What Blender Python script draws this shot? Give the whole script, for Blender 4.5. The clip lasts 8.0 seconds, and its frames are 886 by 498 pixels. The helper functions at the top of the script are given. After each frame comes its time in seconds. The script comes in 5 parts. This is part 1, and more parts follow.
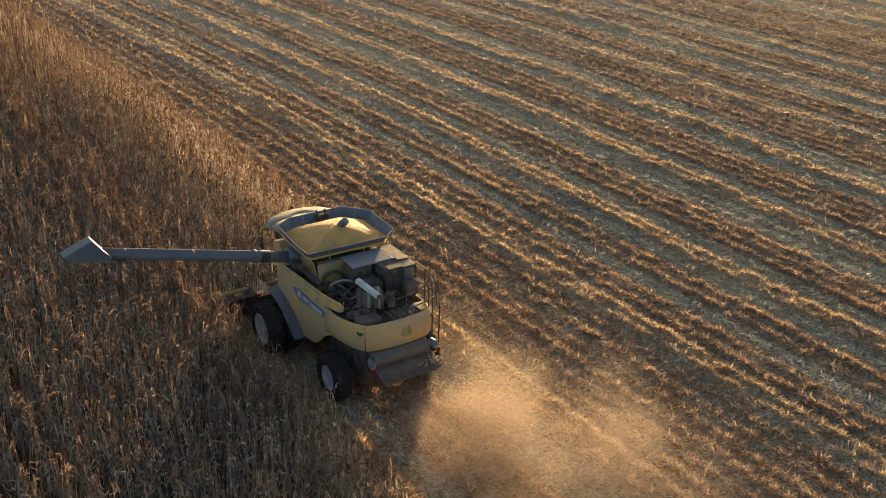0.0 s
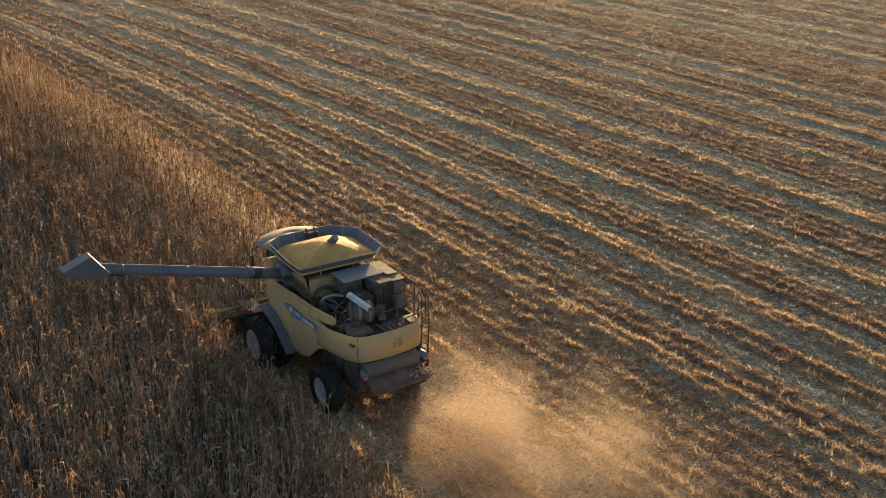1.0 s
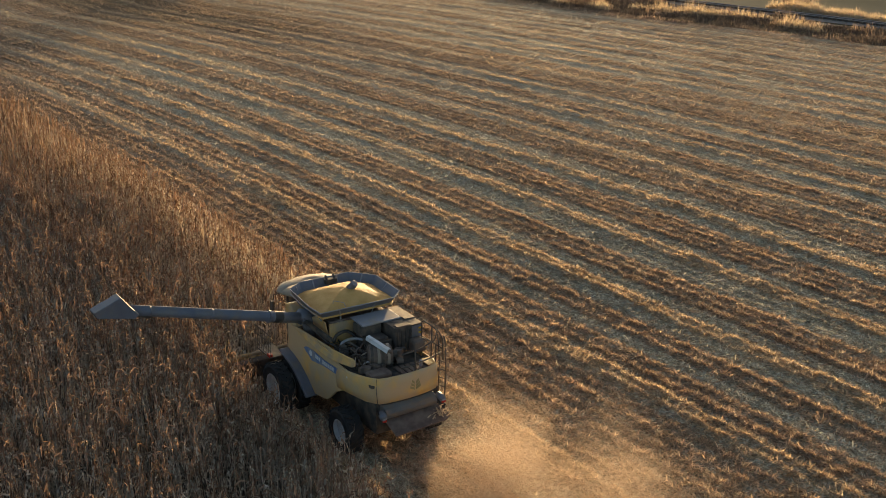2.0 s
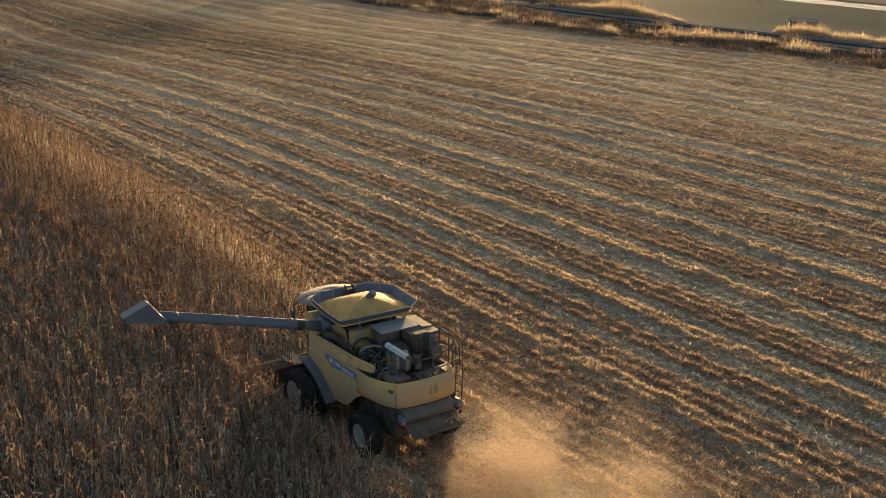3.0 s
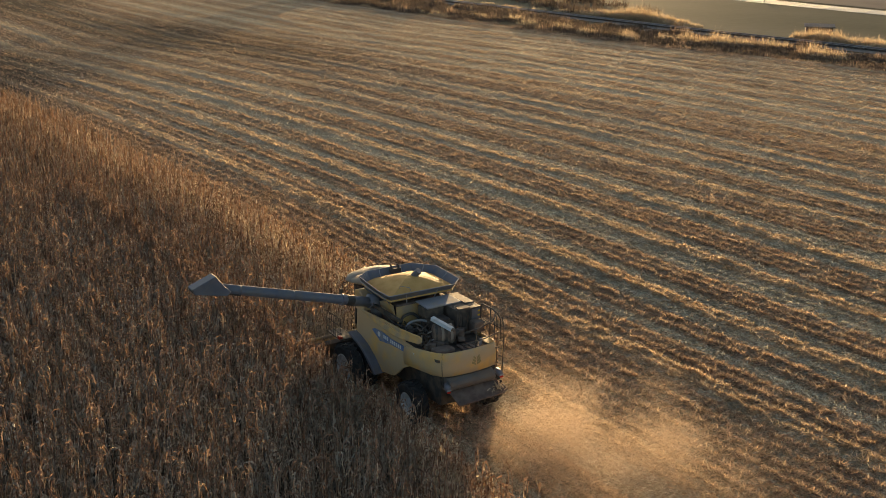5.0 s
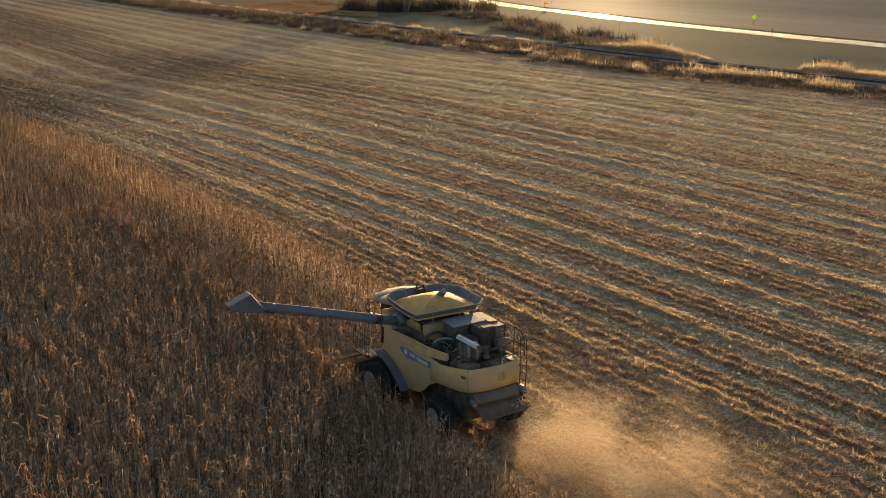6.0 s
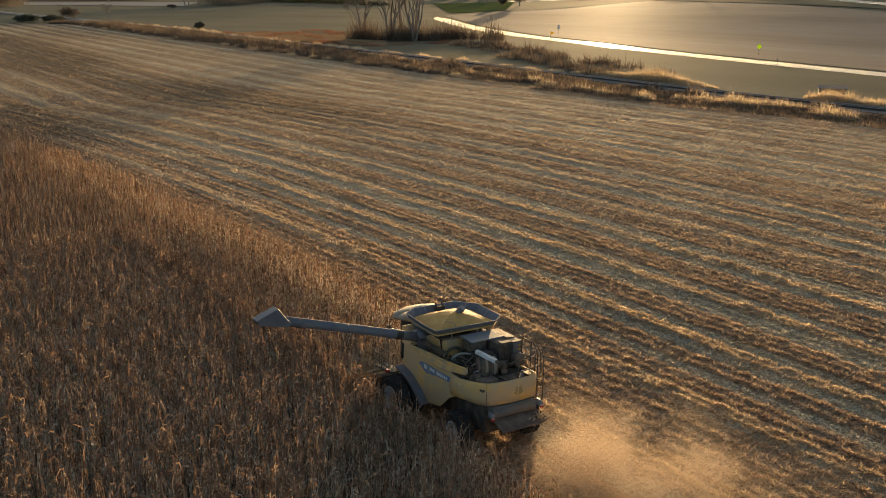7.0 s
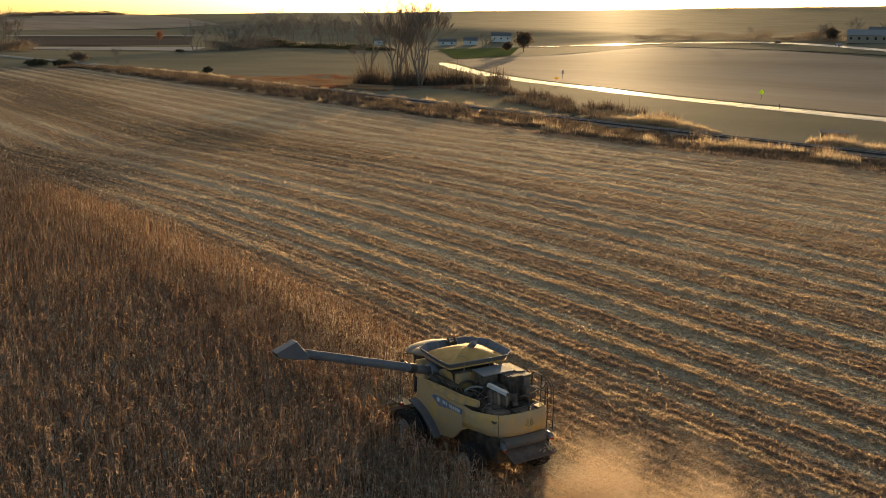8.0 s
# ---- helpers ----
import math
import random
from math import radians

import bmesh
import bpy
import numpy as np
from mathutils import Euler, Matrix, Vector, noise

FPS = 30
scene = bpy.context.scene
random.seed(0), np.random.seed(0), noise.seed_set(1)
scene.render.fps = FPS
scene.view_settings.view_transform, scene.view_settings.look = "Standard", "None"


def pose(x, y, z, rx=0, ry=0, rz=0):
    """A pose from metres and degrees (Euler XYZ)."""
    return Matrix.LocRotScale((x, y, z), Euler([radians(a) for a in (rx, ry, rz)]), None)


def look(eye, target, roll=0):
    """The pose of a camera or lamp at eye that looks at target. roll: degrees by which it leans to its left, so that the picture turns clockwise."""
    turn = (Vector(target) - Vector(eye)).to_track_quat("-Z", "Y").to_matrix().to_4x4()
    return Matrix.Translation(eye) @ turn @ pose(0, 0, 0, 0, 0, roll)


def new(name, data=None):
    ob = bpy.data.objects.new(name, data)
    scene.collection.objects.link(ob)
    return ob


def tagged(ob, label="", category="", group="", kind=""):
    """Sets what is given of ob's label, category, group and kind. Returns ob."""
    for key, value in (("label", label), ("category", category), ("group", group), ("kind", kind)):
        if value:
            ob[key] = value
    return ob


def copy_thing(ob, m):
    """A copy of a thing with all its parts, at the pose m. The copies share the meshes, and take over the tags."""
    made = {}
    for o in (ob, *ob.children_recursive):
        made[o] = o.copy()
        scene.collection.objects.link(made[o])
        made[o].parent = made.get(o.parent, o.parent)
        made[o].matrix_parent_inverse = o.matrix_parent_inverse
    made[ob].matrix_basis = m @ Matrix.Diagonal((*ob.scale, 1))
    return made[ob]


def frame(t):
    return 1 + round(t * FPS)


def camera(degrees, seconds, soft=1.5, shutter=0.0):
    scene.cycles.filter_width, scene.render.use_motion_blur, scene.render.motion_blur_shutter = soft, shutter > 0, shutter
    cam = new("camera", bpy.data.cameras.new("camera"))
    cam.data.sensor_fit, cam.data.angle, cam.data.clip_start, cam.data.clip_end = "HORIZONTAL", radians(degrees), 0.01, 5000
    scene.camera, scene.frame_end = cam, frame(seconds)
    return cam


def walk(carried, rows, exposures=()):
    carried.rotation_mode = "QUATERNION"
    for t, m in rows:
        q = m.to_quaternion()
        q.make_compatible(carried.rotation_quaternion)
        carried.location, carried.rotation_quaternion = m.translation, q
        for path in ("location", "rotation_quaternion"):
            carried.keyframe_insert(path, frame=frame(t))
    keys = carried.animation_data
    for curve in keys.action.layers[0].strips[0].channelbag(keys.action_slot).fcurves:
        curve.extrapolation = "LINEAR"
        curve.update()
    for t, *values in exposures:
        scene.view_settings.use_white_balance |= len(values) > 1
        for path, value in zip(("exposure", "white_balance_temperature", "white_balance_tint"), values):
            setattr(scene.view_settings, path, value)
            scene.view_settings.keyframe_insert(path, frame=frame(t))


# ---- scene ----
cam = camera(45.19, 8.0, soft=0.8)
# seconds, x, y, z, heading, pitch, lean to the left
ROWS = [
    (0.0, -14.302, -24.914, 17.996, -33.713, -24.901, 0.632),
    (0.5, -14.907, -25.245, 17.864, -34.818, -24.677, 0.657),
    (1.0, -15.497, -25.576, 17.725, -35.554, -22.842, 0.690),
    (1.5, -16.053, -25.928, 17.582, -35.528, -20.784, 0.787),
    (2.0, -16.568, -26.299, 17.449, -35.363, -19.242, 0.744),
    (3.5, -17.948, -27.468, 17.204, -34.733, -17.651, 0.679),
    (4.0, -18.509, -27.861, 17.131, -34.431, -17.597, 0.544),
    (4.5, -19.128, -28.265, 17.083, -34.224, -17.559, 0.488),
    (6.0, -21.114, -29.463, 17.056, -33.677, -15.710, 0.561),
    (6.5, -21.739, -29.897, 17.030, -33.513, -14.232, 0.664),
    (7.0, -22.332, -30.330, 17.030, -33.379, -14.193, 0.660),
    (7.5, -22.871, -30.777, 17.065, -33.266, -13.602, 0.685),
    (8.0, -23.383, -31.271, 17.059, -33.144, -11.848, 0.788),
]
TINT = 5.0
walk(cam, [(t, pose(x, y, z, 90 + pitch, 0, yaw) @ pose(0, 0, 0, 0, 0, lean)) for t, x, y, z, yaw, pitch, lean in ROWS],
     exposures=[(t, stops, kelvin, TINT) for t, stops, kelvin in ((0.0, 1.66, 6900), (2.0, 1.53, 6950), (4.0, 1.49, 7050), (6.0, 1.45, 7250), (7.2, 1.38, 7400), (8.0, 1.27, 7600))])

# ---------------------------------------------------------------- light
SUN_AZIMUTH, SUN_HEIGHT = 41.8, 3.2      # degrees clockwise from +y, degrees above the horizon
world = bpy.data.worlds.new("evening_sky")
scene.world = world
world.use_nodes = True
wn = world.node_tree
sky = wn.nodes.new("ShaderNodeTexSky")
sky.sky_type, sky.sun_disc = "NISHITA", False
sky.sun_elevation, sky.sun_rotation = radians(SUN_HEIGHT), radians(SUN_AZIMUTH)
sky.dust_density, sky.air_density, sky.ozone_density = 2.6, 0.5, 0.9
wn.nodes["Background"].inputs["Strength"].default_value = 0.15
wn.links.new(sky.outputs[0], wn.nodes["Background"].inputs["Color"])
sun = new("sun", bpy.data.lights.new("sun", "SUN"))
sun.data.energy, sun.data.angle, sun.data.color = 3.6, radians(0.6), (1.0, 0.69, 0.39)
a, e = radians(SUN_AZIMUTH), radians(SUN_HEIGHT)
sun.matrix_world = look((0, 0, 60), (-60 * math.sin(a) * math.cos(e), -60 * math.cos(a) * math.cos(e), 60 - 60 * math.sin(e)))


# ---------------------------------------------------------------- materials
def mat(name, low, high=None, rough=0.7, metal=0.0, scale=8.0, fine=60.0, bump=0.2, translucent=0.0, random_by="", spread=0.25, stretch=(1, 1, 1), dirt=None, dirt_scale=2.0, dirt_amount=0.5, spec=0.4):
    """A procedural surface: two colours mixed by coarse and fine noise, with relief; dirt lies over it in patches."""
    m = bpy.data.materials.new(name)
    m.use_nodes = True
    nt = m.node_tree
    bsdf = nt.nodes["Principled BSDF"]
    N, L = nt.nodes.new, nt.links.new
    high = high or low
    tc = N("ShaderNodeTexCoord")
    mp = N("ShaderNodeMapping")
    mp.inputs["Scale"].default_value = stretch
    L(tc.outputs["Object"], mp.inputs["Vector"])
    n1, n2 = N("ShaderNodeTexNoise"), N("ShaderNodeTexNoise")
    n1.inputs["Scale"].default_value, n2.inputs["Scale"].default_value = scale, fine
    n1.inputs["Detail"].default_value = n2.inputs["Detail"].default_value = 4
    for n in (n1, n2):
        L(mp.outputs[0], n.inputs["Vector"])
    add = N("ShaderNodeMath")
    add.operation = "MULTIPLY_ADD"
    add.inputs[1].default_value = 0.45
    L(n2.outputs["Fac"], add.inputs[0])
    half = N("ShaderNodeMath")
    half.operation = "MULTIPLY_ADD"
    half.inputs[1].default_value, half.inputs[2].default_value = 1.5, -0.5
    L(n1.outputs["Fac"], half.inputs[0])
    L(half.outputs[0], add.inputs[2])
    mix = N("ShaderNodeMix")
    mix.data_type, mix.clamp_factor = "RGBA", True
    mix.inputs[6].default_value, mix.inputs[7].default_value = (*low, 1), (*high, 1)
    L(add.outputs[0], mix.inputs[0])
    colour = mix.outputs[2]
    if random_by:
        if random_by == "island":
            rnd = N("ShaderNodeNewGeometry").outputs["Random Per Island"]
        else:
            rnd = N("ShaderNodeObjectInfo").outputs["Random"]
        vr = N("ShaderNodeMath")
        vr.operation = "MULTIPLY_ADD"
        vr.inputs[1].default_value, vr.inputs[2].default_value = 2 * spread, 1 - spread
        L(rnd, vr.inputs[0])
        hsv = N("ShaderNodeHueSaturation")
        L(vr.outputs[0], hsv.inputs["Value"])
        L(colour, hsv.inputs["Color"])
        colour = hsv.outputs[0]
    if dirt:
        n3 = N("ShaderNodeTexNoise")
        n3.inputs["Scale"].default_value, n3.inputs["Detail"].default_value = dirt_scale, 6
        L(tc.outputs["Object"], n3.inputs["Vector"])
        ramp = N("ShaderNodeMapRange")
        ramp.inputs[1].default_value, ramp.inputs[2].default_value = 0.62 - 0.35 * dirt_amount, 0.85 - 0.35 * dirt_amount
        ramp.inputs[4].default_value = 0.85
        L(n3.outputs["Fac"], ramp.inputs[0])
        dm = N("ShaderNodeMix")
        dm.data_type = "RGBA"
        dm.inputs[7].default_value = (*dirt, 1)
        L(ramp.outputs[0], dm.inputs[0])
        L(colour, dm.inputs[6])
        colour = dm.outputs[2]
    L(colour, bsdf.inputs["Base Color"])
    bsdf.inputs["Roughness"].default_value, bsdf.inputs["Metallic"].default_value = rough, metal
    bsdf.inputs["Specular IOR Level"].default_value = spec
    if bump:
        b = N("ShaderNodeBump")
        b.inputs["Strength"].default_value, b.inputs["Distance"].default_value = bump, 0.02
        L(n2.outputs["Fac"], b.inputs["Height"])
        L(b.outputs[0], bsdf.inputs["Normal"])
    if translucent:
        tr = N("ShaderNodeBsdfTranslucent")
        L(colour, tr.inputs["Color"])
        ms = N("ShaderNodeMixShader")
        ms.inputs[0].default_value = translucent
        L(bsdf.outputs[0], ms.inputs[1])
        L(tr.outputs[0], ms.inputs[2])
        L(ms.outputs[0], nt.nodes["Material Output"].inputs["Surface"])
    return m


def row_soil(name):
    """Harvested maize ground: grey-brown soil with bands of straw along the rows (u across, v along)."""
    m = bpy.data.materials.new(name)
    m.use_nodes = True
    nt = m.node_tree
    bsdf = nt.nodes["Principled BSDF"]
    N, L = nt.nodes.new, nt.links.new
    uv = N("ShaderNodeUVMap")
    uv.uv_map = "rows"

    def noise_at(sx, sy, detail=5):
        mp = N("ShaderNodeMapping")
        mp.inputs["Scale"].default_value = (sx, sy, 1)
        L(uv.outputs[0], mp.inputs["Vector"])
        n = N("ShaderNodeTexNoise")
        n.inputs["Scale"].default_value, n.inputs["Detail"].default_value = 1.0, detail
        L(mp.outputs[0], n.inputs["Vector"])
        return n.outputs["Fac"]

    def mixed(fac, a, b, low, high):
        r = N("ShaderNodeMapRange")
        r.inputs[1].default_value, r.inputs[2].default_value = low, high
        L(fac, r.inputs[0])
        x = N("ShaderNodeMix")
        x.data_type = "RGBA"
        L(r.outputs[0], x.inputs[0])
        for slot, value in ((6, a), (7, b)):
            if isinstance(value, tuple):
                x.inputs[slot].default_value = (*value, 1)
            else:
                L(value, x.inputs[slot])
        return x.outputs[2]

    grain = noise_at(13, 8, 6)
    rows = noise_at(1.3, 0.06, 3)
    bands = noise_at(0.33, 0.012, 3)
    patches = noise_at(0.06, 0.03, 4)
    c1 = mixed(grain, (0.29, 0.265, 0.188), (0.74, 0.67, 0.50), 0.40, 0.62)
    c2 = mixed(grain, (0.24, 0.195, 0.13), (0.62, 0.52, 0.37), 0.38, 0.62)
    c3 = mixed(rows, c1, c2, 0.48, 0.60)
    c4 = mixed(bands, c3, c2, 0.58, 0.74)
    c5 = mixed(patches, c4, c1, 0.5, 0.75)
    # straw and stubble that covers the soil row by row
    cover = N("ShaderNodeAttribute")
    cover.attribute_name = "cover"
    pale = mixed(grain, (0.24, 0.195, 0.125), (0.80, 0.69, 0.51), 0.36, 0.62)
    brown = mixed(grain, (0.14, 0.10, 0.068), (0.40, 0.31, 0.215), 0.38, 0.64)
    c6 = mixed(cover.outputs["Fac"], c5, pale, 0.15, 1.1)
    flip = N("ShaderNodeMath")
    flip.operation = "MULTIPLY"
    flip.inputs[1].default_value = -1.0
    L(cover.outputs["Fac"], flip.inputs[0])
    c7 = mixed(flip.outputs[0], c6, brown, 0.15, 1.1)
    # canopy shade painted as dark soil under the maize; far corner reaches it too
    crop_shade = mixed(grain, (0.045, 0.035, 0.026), (0.14, 0.105, 0.072), 0.38, 0.64)
    c8 = mixed(flip.outputs[0], c7, crop_shade, 1.3, 1.9)
    L(c8, bsdf.inputs["Base Color"])
    bsdf.inputs["Roughness"].default_value = 0.85
    bsdf.inputs["Specular IOR Level"].default_value = 0.025
    b = N("ShaderNodeBump")
    b.inputs["Strength"].default_value, b.inputs["Distance"].default_value = 0.6, 0.12
    L(grain, b.inputs["Height"])
    L(b.outputs[0], bsdf.inputs["Normal"])
    return m


SOIL = row_soil("stubble_soil")
STUBBLE = mat("brown_stubble", (0.31, 0.205, 0.135), (0.55, 0.40, 0.275), rough=0.8, scale=0.45, fine=2.5, bump=0.0, translucent=0.45, random_by="island", spread=0.55, spec=0.1)
CHAFF = mat("grey_chaff", (0.42, 0.38, 0.285), (0.71, 0.645, 0.50), rough=0.8, scale=0.45, fine=2.5, bump=0.0, translucent=0.4, random_by="island", spread=0.55, spec=0.1)
STRAW = mat("maize_straw", (0.48, 0.345, 0.21), (0.72, 0.57, 0.39), rough=0.75, scale=0.45, fine=2.5, bump=0.0, translucent=0.5, random_by="island", spread=0.5, spec=0.1)
CORN_LEAF = mat("dry_maize_leaf", (0.39, 0.31, 0.225), (0.78, 0.675, 0.53), rough=0.8, scale=0.8, fine=5, bump=0.0, translucent=0.3, random_by="island", spread=0.55, spec=0.12)
CORN_TOP = mat("russet_maize_top", (0.16, 0.086, 0.052), (0.39, 0.25, 0.163), rough=0.8, scale=0.8, fine=5, bump=0.0, translucent=0.28, random_by="island", spread=0.6, spec=0.1)
GRASS = mat("meadow_grass", (0.15, 0.14, 0.095), (0.25, 0.225, 0.16), rough=0.9, scale=0.02, fine=0.6, bump=0.3, spec=0.0006)
PLOUGH = mat("tilled_ground", (0.25, 0.195, 0.145), (0.43, 0.355, 0.28), rough=0.84, scale=0.025, fine=0.4, bump=0.5, spec=0.0009, stretch=(1, 0.15, 1))
DARK_SOIL = mat("dark_tilled_soil", (0.10, 0.085, 0.07), (0.15, 0.125, 0.10), rough=0.8, scale=0.02, fine=0.5, spec=0.0)
PALE_FIELD = mat("pale_cropped_field", (0.36, 0.33, 0.29), (0.46, 0.42, 0.37), rough=0.9, scale=0.03, fine=0.5, spec=0.0)
RUSSET_GRASS = mat("russet_dry_grass", (0.27, 0.165, 0.085), (0.40, 0.27, 0.15), rough=0.9, scale=0.08, fine=1.2, bump=0.4, spec=0.0)
HEDGE = mat("olive_hedge_leaf", (0.075, 0.07, 0.035), (0.15, 0.13, 0.065), rough=0.85, bump=0.0, translucent=0.2, random_by="island", spread=0.4, spec=0.1)
LAWN = mat("green_lawn", (0.11, 0.13, 0.045), (0.165, 0.18, 0.07), rough=0.8, scale=0.05, fine=1.0, spec=0.0)
STRIP = mat("dry_bank_grass", (0.14, 0.11, 0.07), (0.26, 0.20, 0.12), rough=0.9, scale=0.15, fine=1.5, bump=0.4, spec=0.0)
ASPHALT = mat("pale_asphalt", (0.40, 0.39, 0.385), (0.48, 0.47, 0.46), rough=0.26, scale=0.1, fine=3, bump=0.05, spec=0.0005)
BALLAST = mat("rail_ballast", (0.20, 0.175, 0.15), (0.32, 0.28, 0.24), rough=0.9, scale=1.5, fine=12, bump=0.6)
RAIL_STEEL = mat("rail_steel", (0.35, 0.30, 0.26), (0.5, 0.45, 0.4), rough=0.35, metal=0.9, scale=0.5, fine=10, bump=0.02)
SLEEPER = mat("sleeper_wood", (0.07, 0.055, 0.045), (0.13, 0.10, 0.08), rough=0.9)
REED = mat("dry_reed", (0.48, 0.36, 0.22), (0.72, 0.57, 0.39), rough=0.75, scale=0.3, fine=3, bump=0.0, translucent=0.55, random_by="island", spread=0.35, spec=0.1)
BRUSH = mat("brown_brush", (0.105, 0.08, 0.062), (0.22, 0.165, 0.12), rough=0.85, scale=0.3, fine=3, bump=0.0, translucent=0.35, random_by="island", spread=0.4, spec=0.08)
WOODS = mat("far_woods", (0.20, 0.16, 0.12), (0.30, 0.24, 0.185), rough=0.95, scale=0.05, fine=0.5, bump=0.0, translucent=0.35, spec=0.0)
BARK = mat("grey_bark", (0.22, 0.175, 0.135), (0.34, 0.28, 0.22), rough=0.9, scale=1.5, fine=12, bump=0.4)
RUSSET = mat("russet_leaf", (0.22, 0.09, 0.05), (0.36, 0.16, 0.08), rough=0.8, bump=0.0, translucent=0.3, random_by="island", spread=0.3)
CEDAR = mat("dark_evergreen", (0.05, 0.05, 0.03), (0.10, 0.095, 0.055), rough=0.85, bump=0.0, translucent=0.2, random_by="island", spread=0.4)
DUST = mat("airborne_dust", (0.74, 0.575, 0.41), (0.83, 0.67, 0.51), rough=1.0, bump=0.0, translucent=0.5, spec=0.0)
dust_nodes = DUST.node_tree
dust_out = dust_nodes.nodes["Material Output"]
dust_body = dust_out.inputs["Surface"].links[0].from_socket
thin, clear = dust_nodes.nodes.new("ShaderNodeMixShader"), dust_nodes.nodes.new("ShaderNodeBsdfTransparent")
thin.inputs[0].default_value = 0.5
dust_nodes.links.new(clear.outputs[0], thin.inputs[1])
dust_nodes.links.new(dust_body, thin.inputs[2])
dust_nodes.links.new(thin.outputs[0], dust_out.inputs["Surface"])
YELLOW = mat("yellow_paint", (0.70, 0.385, 0.095), (0.78, 0.46, 0.14), rough=0.45, scale=1.2, fine=30, bump=0.02, dirt=(0.52, 0.365, 0.22), dirt_scale=1.6, dirt_amount=0.9)
YELLOW_DUSTY = mat("dusty_yellow_paint", (0.66, 0.37, 0.11), (0.72, 0.44, 0.16), rough=0.6, scale=1.2, fine=30, bump=0.03, dirt=(0.38, 0.285, 0.195), dirt_scale=2.0, dirt_amount=0.7)
GREY = mat("grey_steel_paint", (0.115, 0.115, 0.135), (0.18, 0.178, 0.20), rough=0.45, scale=2.0, fine=30, bump=0.03, dirt=(0.20, 0.17, 0.14), dirt_scale=2.5, dirt_amount=0.4)
CHOPPER = mat("dusty_chopper_steel", (0.10, 0.09, 0.082), (0.17, 0.15, 0.13), rough=0.65, scale=2.0, fine=30, bump=0.05, dirt=(0.19, 0.135, 0.09), dirt_scale=3.0, dirt_amount=0.7)
PALE = mat("dusty_pale_sheet", (0.25, 0.24, 0.25), (0.34, 0.325, 0.33), rough=0.6, scale=2.0, fine=25, bump=0.03, dirt=(0.35, 0.28, 0.2), dirt_scale=2.5, dirt_amount=0.4)
ROOF = mat("dusty_cab_roof", (0.34, 0.275, 0.20), (0.43, 0.35, 0.265), rough=0.75, scale=1.5, fine=25, bump=0.03, dirt=(0.33, 0.25, 0.16), dirt_amount=0.5)
DARK = mat("dusty_black_metal", (0.035, 0.032, 0.03), (0.09, 0.075, 0.06), rough=0.7, scale=4, fine=30, dirt=(0.17, 0.125, 0.085), dirt_scale=3.0, dirt_amount=0.55)
RUBBER = mat("black_rubber", (0.02, 0.02, 0.02), (0.045, 0.04, 0.035), rough=0.85, scale=4, fine=40, dirt=(0.075, 0.058, 0.042), dirt_amount=0.3)
RIM = mat("pale_wheel_rim", (0.55, 0.56, 0.56), (0.68, 0.68, 0.66), rough=0.5, scale=3, fine=25, dirt=(0.4, 0.34, 0.27), dirt_amount=0.35)
TAN = mat("tan_dusty_band", (0.30, 0.23, 0.17), (0.40, 0.32, 0.24), rough=0.7, scale=4, fine=30, bump=0.1)
RUST = mat("rusty_brown_metal", (0.085, 0.055, 0.042), (0.19, 0.13, 0.098), rough=0.75, scale=4, fine=30, bump=0.2, dirt=(0.21, 0.155, 0.115), dirt_amount=0.45)
GRIME = mat("oily_brown_metal", (0.045, 0.036, 0.031), (0.105, 0.08, 0.064), rough=0.7, scale=5, fine=40, bump=0.25, dirt=(0.16, 0.118, 0.085), dirt_scale=3.5, dirt_amount=0.5)
GRAIN = mat("maize_grain", (0.58, 0.305, 0.085), (0.78, 0.45, 0.165), rough=0.7, scale=3, fine=75, bump=0.7, spec=0.2)
BLUE = mat("blue_decal", (0.10, 0.16, 0.30), (0.16, 0.22, 0.36), rough=0.4, dirt=(0.34, 0.29, 0.23), dirt_amount=0.45)
MARK = mat("pale_mark", (0.60, 0.60, 0.58), (0.7, 0.7, 0.68), rough=0.5)
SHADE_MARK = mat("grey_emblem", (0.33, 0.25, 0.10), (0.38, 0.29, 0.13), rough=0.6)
RED = mat("red_lens", (0.45, 0.03, 0.02), (0.6, 0.05, 0.03), rough=0.25, bump=0.0)
WHITE_WALL = mat("white_siding", (0.62, 0.60, 0.57), (0.72, 0.70, 0.67), rough=0.7, scale=0.3, fine=4)
ROOF_DARK = mat("grey_shingle", (0.12, 0.115, 0.11), (0.2, 0.19, 0.18), rough=0.85, scale=0.4, fine=5)
SIGN_YELLOW = mat("yellow_sign", (0.75, 0.52, 0.02), (0.8, 0.58, 0.04), rough=0.5, bump=0.0, translucent=0.5)
SIGN_LIME = mat("lime_sign", (0.55, 0.75, 0.04), (0.6, 0.8, 0.06), rough=0.5, bump=0.0, translucent=0.5)
GLASS = mat("dark_window", (0.03, 0.035, 0.04), (0.05, 0.05, 0.055), rough=0.1, bump=0.0, spec=0.6)


